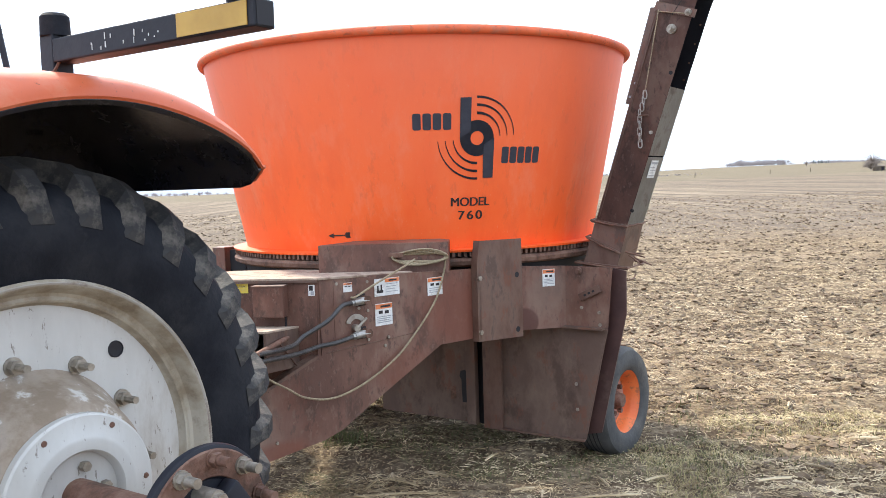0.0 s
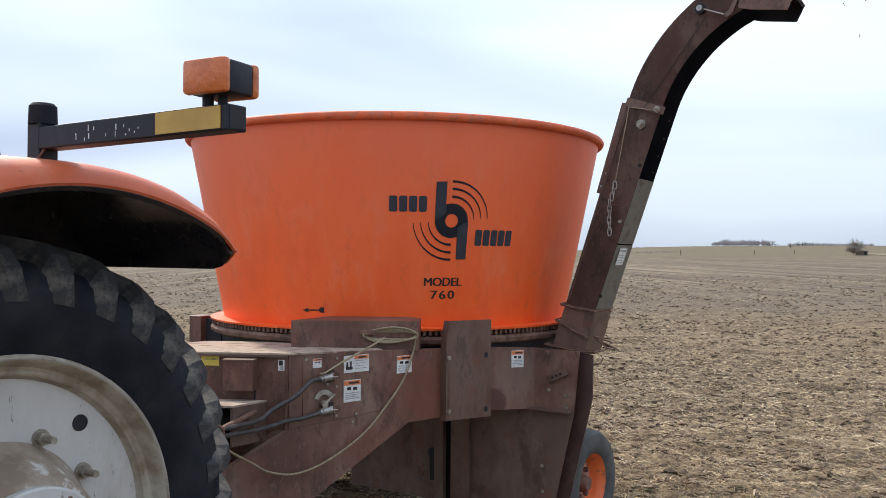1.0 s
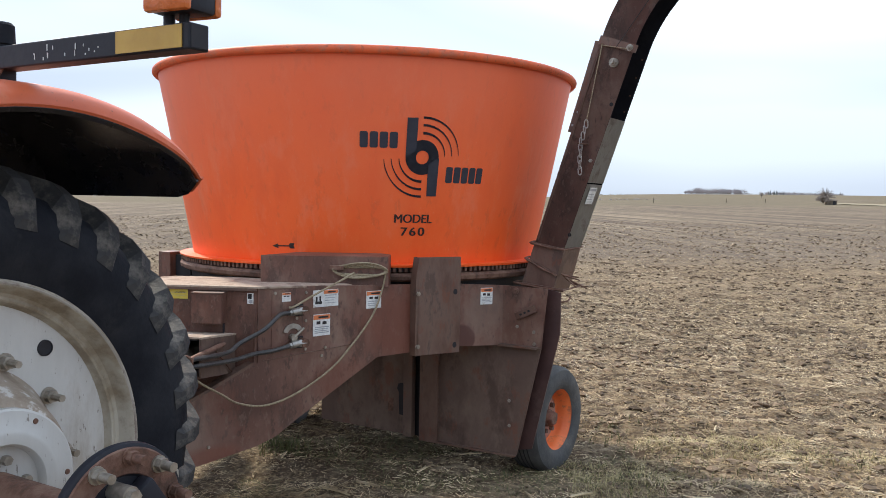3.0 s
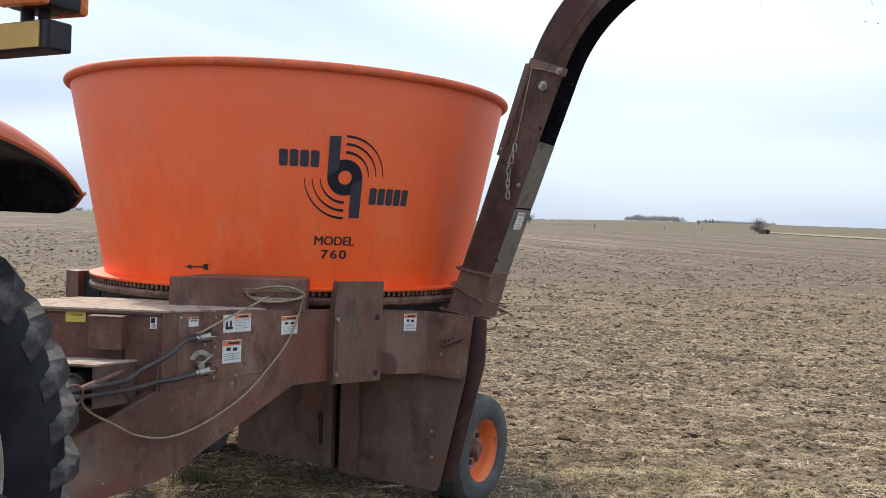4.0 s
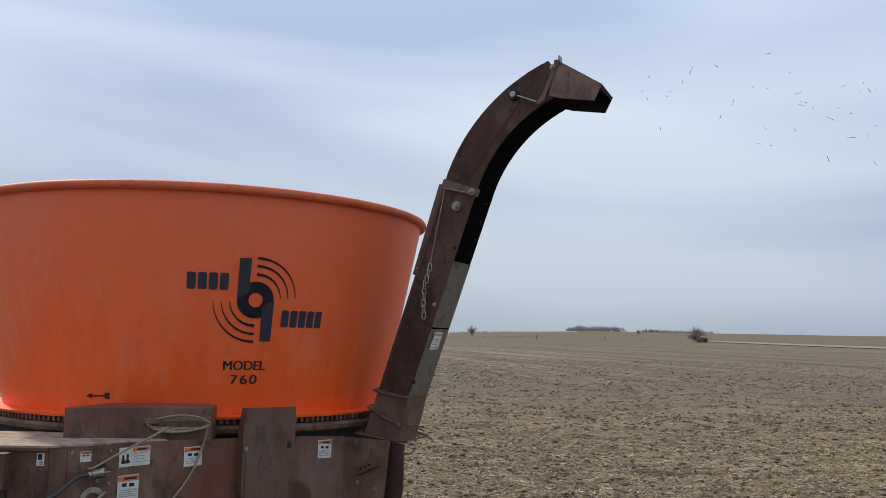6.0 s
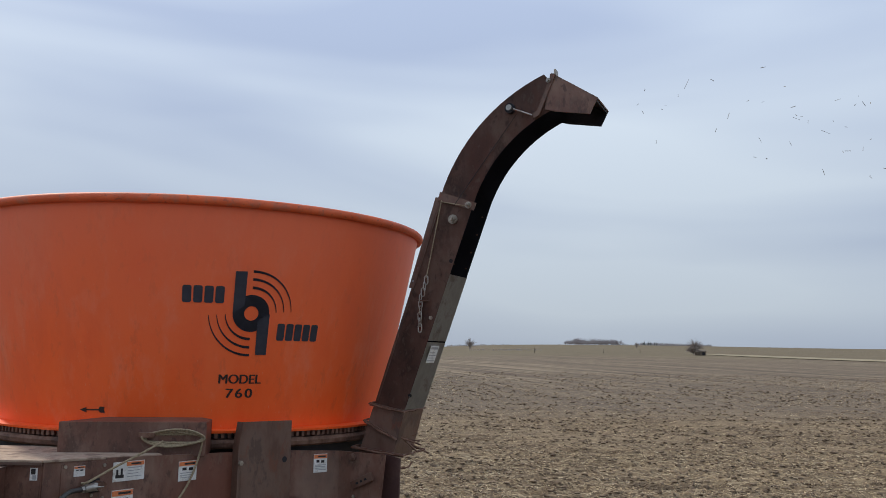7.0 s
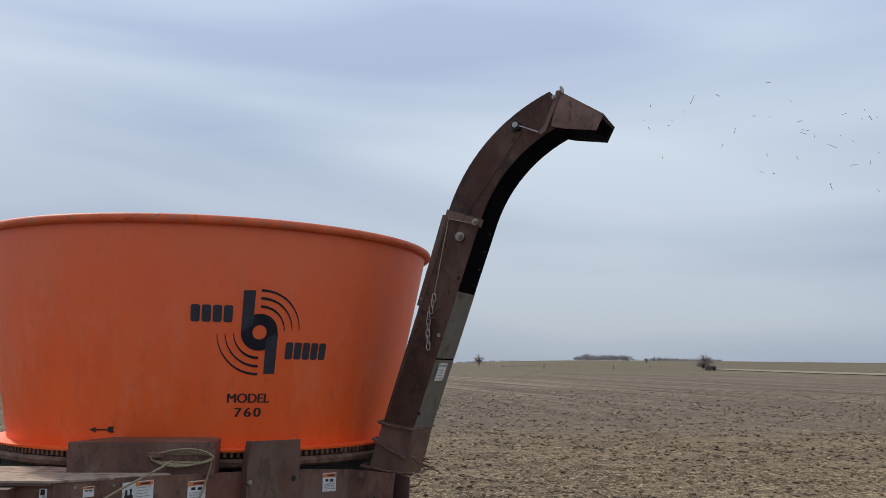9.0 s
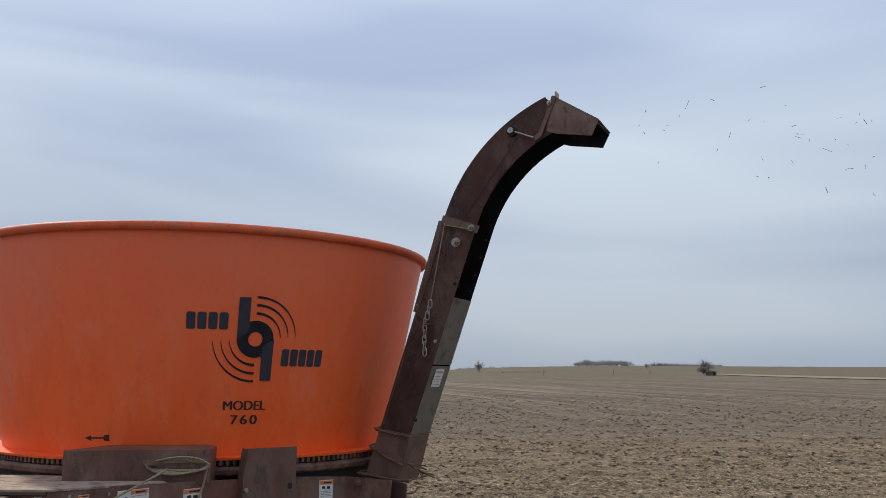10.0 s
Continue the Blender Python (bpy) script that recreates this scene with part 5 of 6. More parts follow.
def build_front_boxes():
    b = part("gear_cover", boxed(0.157, 0.312, 0.0005, 0.082, 1.152, 1.306, 0.005, m=FRONT), BROWN, grinder, "small brown cover box")
    part("cover_lip", boxed(0.154, 0.315, 0.001, 0.085, 1.304, 1.310, 0.001, m=FRONT), BROWN_DUSTY, b)
    part("cover_drain", boxed(0.158, 0.164, 0.030, 0.045, 1.105, 1.152, m=FRONT), DARK, b)
    # shaft housing: an open-fronted box with a driveline inside, its top rising a little to the front
    side = [(0.002, 0.897), (0.002, 1.090), (0.40, 1.130), (0.40, 0.950)]
    h = part("shaft_housing", prism(side, lambda d, z, k: on_front(0.112 + 0.07 * d + k, z, d), 0.0, 0.010), BROWN_DUSTY, grinder, "dusty open-fronted shaft housing")
    part("housing_side", prism(side, lambda d, z, k: on_front(0.52 + k, z, d), 0.0, 0.010), BROWN_DUSTY, h)
    part("housing_top", prism([(0.108, 0.002), (0.53, 0.002), (0.53, 0.404), (0.137, 0.404)], lambda u, d, z: on_front(u, z + 0.1005 * d, d), 1.090, 1.099), DUST, h)
    part("housing_floor", prism([(0.125, 0.002), (0.52, 0.002), (0.52, 0.40), (0.153, 0.40)], lambda u, d, z: on_front(u, z + 0.1325 * d, d), 0.893, 0.900), BROWN, h)
    # Three black sheets added inside stand for the housing's shade.
    part("housing_shade_back", boxed(0.135, 0.515, 0.003, 0.012, 0.905, 1.085, m=FRONT), DARK, h, "black sheet standing for the shade inside the housing")
    part("housing_shade_side", prism([(0.02, 0.905), (0.02, 1.085), (0.392, 1.122), (0.392, 0.958)], lambda d, z, k: on_front(0.124 + 0.07 * d + k, z, d), 0.0, 0.003), DARK, h)
    part("housing_shade_top", prism([(0.13, 0.02), (0.51, 0.02), (0.51, 0.39), (0.157, 0.39)], lambda u, d, z: on_front(u, z + 0.1005 * d, d), 1.083, 1.088), DARK, h)
    bm = bmesh.new()
    rod(bm, on_front(0.120, 1.06, 0.27), on_front(0.104, 0.905, 0.06), 0.004, 8)
    part("brace_wire", bm, RUST, h)
    bm = bmesh.new()
    rod(bm, on_front(0.27, 1.03, 0.014), on_front(0.28, 1.03, 0.30), 0.050, 28)
    rod(bm, on_front(0.28, 1.03, 0.30), on_front(0.285, 1.025, 0.42), 0.042, 28)
    rod(bm, on_front(0.285, 1.025, 0.42), on_front(0.36, 0.98, 0.85), 0.060, 28, 0.075)
    part("driveline", bm, GREY_STEEL, grinder, "grey rubber-shielded driveline", smooth=True)
    bm = bmesh.new()
    rod(bm, HOOK + loc(0.0, 0.03, 0.02), on_front(0.106, 1.075, 0.22), 0.013, 14)
    rod(bm, on_front(0.106, 1.075, 0.22), on_front(0.114, 1.07, 0.17), 0.011, 12)
    part("support_rod", bm, RUST, grinder, "rusty hose support rod", smooth=True)
    ring = [HOOK + Vector((0.030 * math.cos(t) * 0.3, 0.034 * math.cos(t), 0.04 * math.sin(t))) for t in np.linspace(-1.2, 4.4, 24)]
    part("hose_hook", tube(ring, 0.0065, 8), RUST, grinder, "bent steel hose hook", smooth=True)
    tag = part("safety_label", boxed(0.020, 0.052, 0.0005, 0.004, 1.249, 1.303, m=FRONT), LABEL_WHITE, grinder, "small white pictogram sticker")
    part("pictogram", boxed(0.028, 0.047, 0.004, 0.0052, 1.275, 1.300, m=FRONT), BLACK_INK, tag)
    part("pictogram", boxed(0.024, 0.040, 0.004, 0.0052, 1.253, 1.272, m=FRONT), LABEL_GREY, tag)
    rp = part("ring_post", boxed(-1.07, -0.95, -1.04, -0.90, 1.10, 1.392, 0.005), BROWN, grinder, "brown post beside the drive ring")
    # Dark sheet added beside the post for its shaded side.
    part("post_shade", boxed(-0.95, -0.80, -0.99, -0.96, 1.12, 1.37), DARK, rp)


build_front_boxes()


def build_hopper_fittings():
    m = Matrix.Translation((1.50, PANEL_Y - 0.012, 1.095)) @ Matrix.Rotation(radians(-26), 4, "Y")
    blk = part("stop_block", boxed(-0.072, 0.072, -0.014, 0.012, -0.024, 0.024, 0.003, m=m), WORN, grinder, "worn steel stop block")
    for k in (-1, 0, 1):
        part("slot_hole", boxed(-0.008 + 0.03 * k, 0.008 + 0.03 * k, -0.0155, -0.0135, -0.006, 0.006, m=m), DARK, blk)
    for x, z in ((1.43, 1.225), (1.555, 0.975), (1.44, 1.0), (1.40, 0.36), (1.395, 0.52), (1.56, 0.90)):
        part("bolt_head", hexbolt(bmesh.new(), (x, PANEL_Y, z), (0, -1, 0), 0.011, 0.008), BOLT, grinder)
    part("pivot_bolt", lathe([(0.022, 0), (0.022, 0.01), (0.013, 0.012), (0.012, 0.022), (0, 0.022)], 18, "z", m=Matrix.Translation((1.425, PANEL_Y, 1.226)) @ Matrix.Rotation(radians(90), 4, "X")), WORN, grinder, smooth=True)
    # keyhole slots in the shaded hopper panel
    y = PANEL_Y + 0.029
    part("keyhole", prism([(0.535, 0.30), (0.575, 0.30), (0.577, 0.50), (0.56, 0.525), (0.525, 0.515), (0.515, 0.48), (0.53, 0.455)], lambda u, v, d: Vector((u, y + d, v)), -0.001, 0.001), DARK, grinder, "dark keyhole slot")
    part("patch", prism([(0.44, 0.31), (0.485, 0.32), (0.485, 0.41), (0.44, 0.40)], lambda u, v, d: Vector((u, y + d, v)), -0.002, 0.001), RUST, grinder, "rusty patch")
    # Dark sheet added behind the uprights, in place of the gap's shade.
    part("gap_shade", boxed(0.45, 0.95, PANEL_Y + 0.07, PANEL_Y + 0.08, 0.16, 1.2), DARK, grinder, "dark sheet standing for the shade between the uprights")


build_hopper_fittings()


# ---- fittings on the spout ----
def lean_x(z, off=0.0):
    """Outer edge of the straight leg of the spout at a height."""
    return 1.46 + (1.8776 - 1.46) * (z - 1.50) / (2.786 - 1.50) + off


def build_spout_fittings():
    y = SD0
    # joint band and bolts
    part("joint_band", prism([(lean_x(2.79), 2.812), (lean_x(2.79, 0.235), 2.732), (lean_x(2.74, 0.235), 2.688), (lean_x(2.74), 2.763)], lambda u, v, d: Vector((u, y - d, v)), 0.004, 0.012), WORN, spout, "bolted joint band")
    for x, z, r in ((lean_x(2.745, 0.20), 2.722, 0.015), (lean_x(2.655, 0.13), 2.640, 0.021)):
        bm = bmesh.new()
        rod(bm, (x, y, z), (x, y - 0.018, z), r * 1.35, 20)
        rod(bm, (x, y - 0.018, z), (x, y - 0.034, z), r, 6)
        rod(bm, (x, y - 0.034, z), (x, y - 0.05, z), r * 0.55, 12)
        part("pivot_bolt", bm, BOLT, spout, "dull steel bolt and washer", smooth=True)
    # perforated hinge plate along the outer edge
    hp = part("hinge_plate", prism([(lean_x(2.79, -0.072), 2.80), (lean_x(2.79, 0.012), 2.79), (lean_x(2.22, 0.012), 2.22), (lean_x(2.22, -0.055), 2.24)], lambda u, v, d: Vector((u, -0.10 + d, v)), 0.0, 0.008), WORN, spout, "perforated hinge plate")
    for z, off in ((2.28, -0.028), (2.28, -0.044), (2.33, -0.026), (2.36, -0.036), (2.45, -0.026)):
        bm = bmesh.new()
        rod(bm, (lean_x(z, off), -0.1015, z), (lean_x(z, off), -0.1003, z), 0.0075, 12)
        part("plate_hole", bm, LABEL_GREY, hp)
    part("edge_fold", prism([(lean_x(2.74, 0.012), 2.74), (lean_x(2.74, 0.017), 2.74), (lean_x(1.55, 0.017), 1.55), (lean_x(1.55, 0.012), 1.55)], lambda u, v, d: Vector((u, y - d, v)), 0.0, 0.007), WORN, spout)
    # chain
    random.seed(11)
    ch = part("chain", bmesh.new(), ZINC, spout, "hanging steel chain")
    x0, z = lean_x(2.29, 0.085), 2.275
    for i in range(9):
        zz = z - 0.036 * i
        xx = x0 - 0.035 * min(1, i / 3) + 0.004 * random.uniform(-1, 1)
        a = radians(90 * (i % 2) * 0.8 + 10)
        loop = []
        for t in np.linspace(0, 2 * math.pi, 16, endpoint=False):
            u, v = 0.011 * math.cos(t), 0.017 * math.sin(t) + (0.009 if math.sin(t) > 0 else -0.009)
            loop.append(Vector((xx + u * math.cos(a), y - 0.016 + u * math.sin(a), zz + v)))
        part("chain_link", tube(loop, 0.0038, 6, closed=True), ZINC, ch, smooth=True)
    bm = bmesh.new()
    rod(bm, (x0 - 0.055, y - 0.016, 2.155), (x0 + 0.02, y - 0.016, 2.150), 0.005, 8)
    part("chain_pin", bm, RUST, ch)
    bm = bmesh.new()
    rod(bm, (lean_x(2.76, 0.02), y - 0.012, 2.76), (lean_x(2.70, 0.03), y - 0.014, 2.70), 0.003, 6)
    rod(bm, (lean_x(2.70, 0.03), y - 0.014, 2.70), (x0, y - 0.016, 2.29), 0.003, 6)
    rod(bm, (lean_x(2.76, 0.02), y - 0.012, 2.75), (lean_x(2.76, 0.19), y - 0.012, 2.715), 0.003, 6)
    part("wire", bm, ROPE, spout, "thin control wire")
    bm = bmesh.new()
    rod(bm, (lean_x(2.70, 0.12), y - 0.012, 2.72), (2.36, y - 0.012, 3.25), 0.0022, 6)
    part("wire", bm, WIRE, spout)
    part("bolt_head", hexbolt(bmesh.new(), (lean_x(2.06, 0.19), y, 2.05), (0, -1, 0), 0.012, 0.01), BOLT, spout)
    # round holes in the cheek and far side
    for x, yy, z in ((lean_x(2.36, 0.215), y - 0.0015, 2.39), (lean_x(1.62, 0.205), y - 0.0015, 1.585)):
        bm = bmesh.new()
        rod(bm, (x, yy, z), (x, yy + 0.003, z), 0.012, 14)
        part("round_hole", bm, DARK, spout)
    # sticker on the grey side cover
    def cov(u, v, d):
        x = 1.676 + 0.34 * (v - 1.50)
        return Vector((x + 0.008 + d, SD0 + 0.02 + u, v))
    s = part("safety_label", prism([(0.03, 1.78), (0.15, 1.78), (0.15, 1.885), (0.03, 1.885)], cov, 0.0, 0.002), LABEL_WHITE, spout, "weathered white safety sticker")
    part("header", prism([(0.04, 1.862), (0.14, 1.862), (0.14, 1.876), (0.04, 1.876)], cov, 0.002, 0.003), LABEL_GREY, s)
    for k in range(4):
        part("bar", prism([(0.04, 1.792 + 0.016 * k), (0.14 - 0.02 * (k % 2), 1.792 + 0.016 * k), (0.14 - 0.02 * (k % 2), 1.796 + 0.016 * k), (0.04, 1.796 + 0.016 * k)], cov, 0.002, 0.003), LABEL_GREY, s)
    # hood hinge, bolts and wire
    part("hood_strap", prism([(2.575, 3.475), (2.60, 3.468), (2.505, 3.235), (2.47, 3.215), (2.455, 3.24), (2.49, 3.26)], lambda u, v, d: Vector((u, y - d, v)), 0.014, 0.022), WORN, spout, "flat steel hood strap")
    part("hood_knob", boxed(2.588, 2.600, y - 0.02, y + 0.04, 3.46, 3.50, 0.004), BOLT, spout, "small pale hinge ear")
    for x, z, r in ((2.322, 3.288, 0.030), (2.557, 3.432, 0.014)):
        bm = bmesh.new()
        rod(bm, (x, y, z), (x, y - 0.03, z), r, 20)
        part("pulley", bm, BLACK if r > 0.02 else ZINC, spout, smooth=True)
        bm = bmesh.new()
        rod(bm, (x, y - 0.03, z), (x, y - 0.045, z), r * 0.6, 14)
        part("pulley_cap", bm, ZINC, spout, smooth=True)
    bm = bmesh.new()
    rod(bm, (2.345, y - 0.03, 3.28), (2.46, y - 0.03, 3.232), 0.005, 8)
    part("hood_link", bm, ZINC, spout)


build_spout_fittings()


def build_bands():
    """Twisted strap bands round the foot of the spout."""
    for z0, z1, r, g in ((1.528, 1.487, 0.006, 0.004), (1.425, 1.325, 0.0065, 0.004), (1.262, 1.232, 0.006, 0.0)):
        xl, xr = lean_x(z0, -0.022 - g), lean_x(z1, 0.215 + g)
        if z0 < 1.3:
            xl, xr = 1.33, 1.675
        pts = [Vector((xl, SD0 - 0.02, z0)), Vector(((xl + xr) / 2, SD0 - 0.024, (z0 + z1) / 2 - 0.006)), Vector((xr, SD0 - 0.018, z1)), Vector((xr + 0.005, SD1 + 0.01, z1 + 0.01)),
               Vector(((xl + xr) / 2, SD1 + 0.02, z0)), Vector((xl - 0.004, SD1, z0 + 0.01))]
        dense = []
        for i in range(len(pts)):
            for k in range(5):
                dense.append(pts[i].lerp(pts[(i + 1) % len(pts)], k / 5) + Vector((0, 0, 0.004 * math.sin(3.1 * (i * 5 + k)))))
        part("strap_band", tube(dense, r, 8, closed=True), RUST, spout, "rusty twisted strap band", smooth=True)
        part("strap_flange", prism([(xl, z0 - 0.012), (xr, z1 - 0.012), (xr, z1 + 0.008), (xl, z0 + 0.008)], lambda u, v, d: Vector((u, SD0 - d, v)), 0.004, 0.016), WORN, spout)
    bm = bmesh.new()
    for k, (dx, dz) in enumerate(((0.12, -0.035), (0.10, -0.005), (0.07, -0.06), (0.13, -0.055))):
        a = Vector((1.66, SD0 - 0.01 + 0.03 * k, 1.335 - 0.012 * k))
        rod(bm, a, a + Vector((dx, 0.02, dz)), 0.007, 7, 0.004)
    tagged(part("strap_ends", bm, RUST, spout, "loose rusty strap ends"), kind="stuff")
    part("strap_band", tube(spline([(1.62, SD0, 1.215), (1.655, SD0 - 0.03, 1.165), (1.70, SD0, 1.165), (1.70, SD0 + 0.06, 1.19)]), 0.005, 8), RUST, spout, smooth=True)


build_bands()


# ---- field litter ----
def scatter(n, seed, near=4.0, far=45.0, power=1.6, half=0.62):
    """Spots on the field, thinning with distance, ahead of and beside the grinder."""
    rs = np.random.RandomState(seed)
    out = []
    while len(out) < n:
        u = rs.rand()
        y = (near ** (1 - power) + u * (far ** (1 - power) - near ** (1 - power))) ** (1 / (1 - power))
        x = rs.uniform(-half * y - 0.6, half * 1.15 * y + 0.8)
        out.append((x, y))
    return out, rs


def mesh_stuff(name, verts, faces, material, label, category):
    me = bpy.data.meshes.new(name)
    me.from_pydata(verts, [], faces)
    me.materials.append(material)
    return tagged(new(name, me), label, category, kind="stuff")


def build_straw():
    spots, rs = scatter(95000, 4, far=60.0, power=1.25)
    near, _ = scatter(70000, 5, near=4.5, far=16.0, power=1.3)
    spots += near
    vs, fs = [], []
    for x, y in spots:
        big = 1 + 0.055 * max(0, y - 6)
        l = (0.015 + 0.060 * rs.rand() ** 2) * (0.75 + 0.25 * big)
        w = (0.0011 + 0.0022 * rs.rand() ** 2) * big
        # Thinner straw deepens the grinder's shade; full straw stands for a sunlit patch.
        if y < 6.3 and x < 1.5 and math.hypot(x + 0.75, (y - 4.8) * 1.5) > 0.5:
            if rs.rand() < 0.46:
                continue
            l, w = l * 0.72, w * 0.85
        a, p = rs.uniform(0, math.pi), rs.normal(0, 0.20)
        d = Vector((math.cos(a) * math.cos(p), math.sin(a) * math.cos(p), math.sin(p)))
        side = Vector((-math.sin(a), math.cos(a), 0)) * w
        c = Vector((x, y, land(x, y) + 0.006 + abs(math.sin(p)) * l * 0.5 + 0.008 * rs.rand()))
        i = len(vs)
        for e in (-1, 1):
            q = c + d * l * 0.5 * e
            vs += [q + side, q - side, q + Vector((0, 0, w * 1.2))]
        fs += [(i, i + 1, i + 4, i + 3), (i + 1, i + 2, i + 5, i + 4), (i + 2, i, i + 3, i + 5)]
    mesh_stuff("straw_litter", [tuple(v) for v in vs], fs, STRAW, "pale dry chopped straw strewn over the soil", "straw")


def build_clods():
    spots, rs = scatter(36000, 9, far=70.0, power=1.4)
    base = bmesh.new()
    bmesh.ops.create_icosphere(base, subdivisions=1, radius=1)
    bv = np.array([v.co for v in base.verts])
    bf = [tuple(v.index for v in f.verts) for f in base.faces]
    base.free()
    allv, allf, n0 = [], [], 0
    fine, _ = scatter(34000, 12, near=9.0, far=75.0, power=1.05)
    spots += fine
    for x, y in spots:
        big = 1 + 0.018 * max(0, y - 6)
        s = (0.009 + 0.032 * rs.rand() ** 3.2) * big
        if y < 6.3 and x < 1.6:
            if rs.rand() < 0.65:
                continue
            s *= 0.55
        v = bv * (1 + 0.28 * rs.randn(len(bv), 1)) * (s * rs.uniform(0.8, 1.5), s * rs.uniform(0.8, 1.3), s * rs.uniform(0.35, 0.75))
        a = rs.rand() * 6.28
        r = np.array([[math.cos(a), -math.sin(a), 0], [math.sin(a), math.cos(a), 0], [0, 0, 1]])
        v = v @ r.T + (x, y, land(x, y) + s * 0.12)
        allv.append(v)
        allf += [(f[0] + n0, f[1] + n0, f[2] + n0) for f in bf]
        n0 += len(bv)
    # turned-up lumps lying in heaps
    for k in range(120):
        cy = 6.6 + 16 * rs.rand() ** 1.4
        cx = rs.uniform(-0.5 * cy, 0.72 * cy)
        wide, count = rs.uniform(0.10, 0.30), rs.randint(8, 34)
        for _ in range(count):
            x, y = cx + wide * rs.randn(), cy + 0.6 * wide * rs.randn()
            s = 0.011 + 0.026 * rs.rand() ** 3
            v = bv * (1 + 0.3 * rs.randn(len(bv), 1)) * (s * rs.uniform(0.8, 1.5), s, s * rs.uniform(0.6, 1.0))
            allv.append(v + (x, y, land(x, y) + s * 0.3))
            allf += [(f[0] + n0, f[1] + n0, f[2] + n0) for f in bf]
            n0 += len(bv)
    mesh_stuff("soil_clod_litter", np.concatenate(allv).tolist(), allf, CLOD, "crumbly brown soil clods over the field", "soil")


def build_stalks():
    """Loose cut stalks that can be told apart near the grinder."""
    rs = np.random.RandomState(21)
    fixed = [(-0.55, 4.75, 0.42, 4), (0.55, 4.62, 0.5, 8), (-0.55, 4.95, 0.22, -35), (-0.75, 4.98, 0.16, 70), (-0.62, 5.02, 0.15, -75), (0.15, 4.75, 0.14, 15), (1.6, 4.9, 0.2, 10), (2.4, 5.6, 0.18, -5), (0.95, 5.0, 0.16, 25)]
    for i in range(30):
        fixed.append((rs.uniform(-1.0, 3.2), 4.3 + 2.2 * rs.rand() ** 1.4, rs.uniform(0.06, 0.17), rs.uniform(0, 180)))
    for x, y, l, a in fixed:
        d = Vector((math.cos(radians(a)), math.sin(radians(a)), 0.0))
        up = land(x, y) + 0.022
        bm = bmesh.new()
        p0, p1, p2 = Vector((x, y, up)) - d * l / 2, Vector((x, y, up + 0.006)), Vector((x, y, up + 0.003)) + d * l / 2
        tube(spline([p0, p1, p2], 4), 0.0055 + 0.003 * rs.rand(), 7, bm)
        rod(bm, p1 - d * 0.006, p1 + d * 0.006, 0.0098, 7)
        o = part("corn_stalk", bm, STRAW, None, smooth=True)
        tagged(o, "pale dry cut corn stalk lying on the soil", "stalk", "loose stalks")


def build_grass():
    rs = np.random.RandomState(33)
    vs, fs = [], []
    spots = [(-1.02 + 0.10 * rs.randn(), 5.75 + 0.08 * rs.randn(), 0.10) for _ in range(130)]
    spots += [(x, y, 0.05) for x, y in zip(rs.uniform(1.0, 6.0, 2600), rs.uniform(4.6, 6.6, 2600)) if noise.noise((x * 0.8, y * 1.5, 2.0)) > 0.0]
    for x, y, h in spots:
        h *= rs.uniform(0.5, 1.4)
        a = rs.rand() * 6.28
        d = Vector((math.cos(a), math.sin(a), 0))
        s = Vector((-d.y, d.x, 0)) * 0.0028
        b = Vector((x, y, land(x, y) - 0.004))
        i = len(vs)
        m, t = b + d * h * 0.25 + Vector((0, 0, h * 0.7)), b + d * h * 0.7 + Vector((0, 0, h))
        vs += [b + s, b - s, m - s * 0.8, m + s * 0.8, t]
        fs += [(i, i + 1, i + 2, i + 3), (i + 3, i + 2, i + 4)]
    def blades(spots, w, name, material, label):
        vs, fs = [], []
        for x, y, h in spots:
            h *= rs.uniform(0.5, 1.4)
            a = rs.rand() * 6.28
            d = Vector((math.cos(a), math.sin(a), 0))
            s = Vector((-d.y, d.x, 0)) * w
            b = Vector((x, y, land(x, y) - 0.004))
            i = len(vs)
            m, t = b + d * h * 0.35 + Vector((0, 0, h * 0.55)), b + d * h * 1.1 + Vector((0, 0, h * 0.75))
            vs += [b + s, b - s, m - s * 0.8, m + s * 0.8, t]
            fs += [(i, i + 1, i + 2, i + 3), (i + 3, i + 2, i + 4)]
        mesh_stuff(name, [tuple(v) for v in vs], fs, material, label, "grass")
    dry = [(x, y, 0.045) for x, y in zip(rs.uniform(0.9, 5.4, 24000), rs.uniform(4.6, 6.4, 24000)) if noise.noise((x * 0.7, y * 1.8, 7.0)) + 0.3 * noise.noise((x * 4, y * 4, 1.0)) > 0.02]
    blades(dry, 0.0016, "dry_grass_litter", DRY_GRASS, "matted dry grass along the field edge")
    shade = [(x, y, 0.04) for x, y in zip(rs.uniform(-1.2, 1.4, 11000), rs.uniform(4.3, 6.0, 11000)) if noise.noise((x * 1.1, y * 1.6, 4.0)) > -0.05]
    blades(shade, 0.0014, "weed_litter", GRASS, "low matted weeds in the grinder's shade")
    mesh_stuff("grass_tuft_litter", [tuple(v) for v in vs], fs, GRASS, "sparse young grass and weeds on the field edge", "grass")


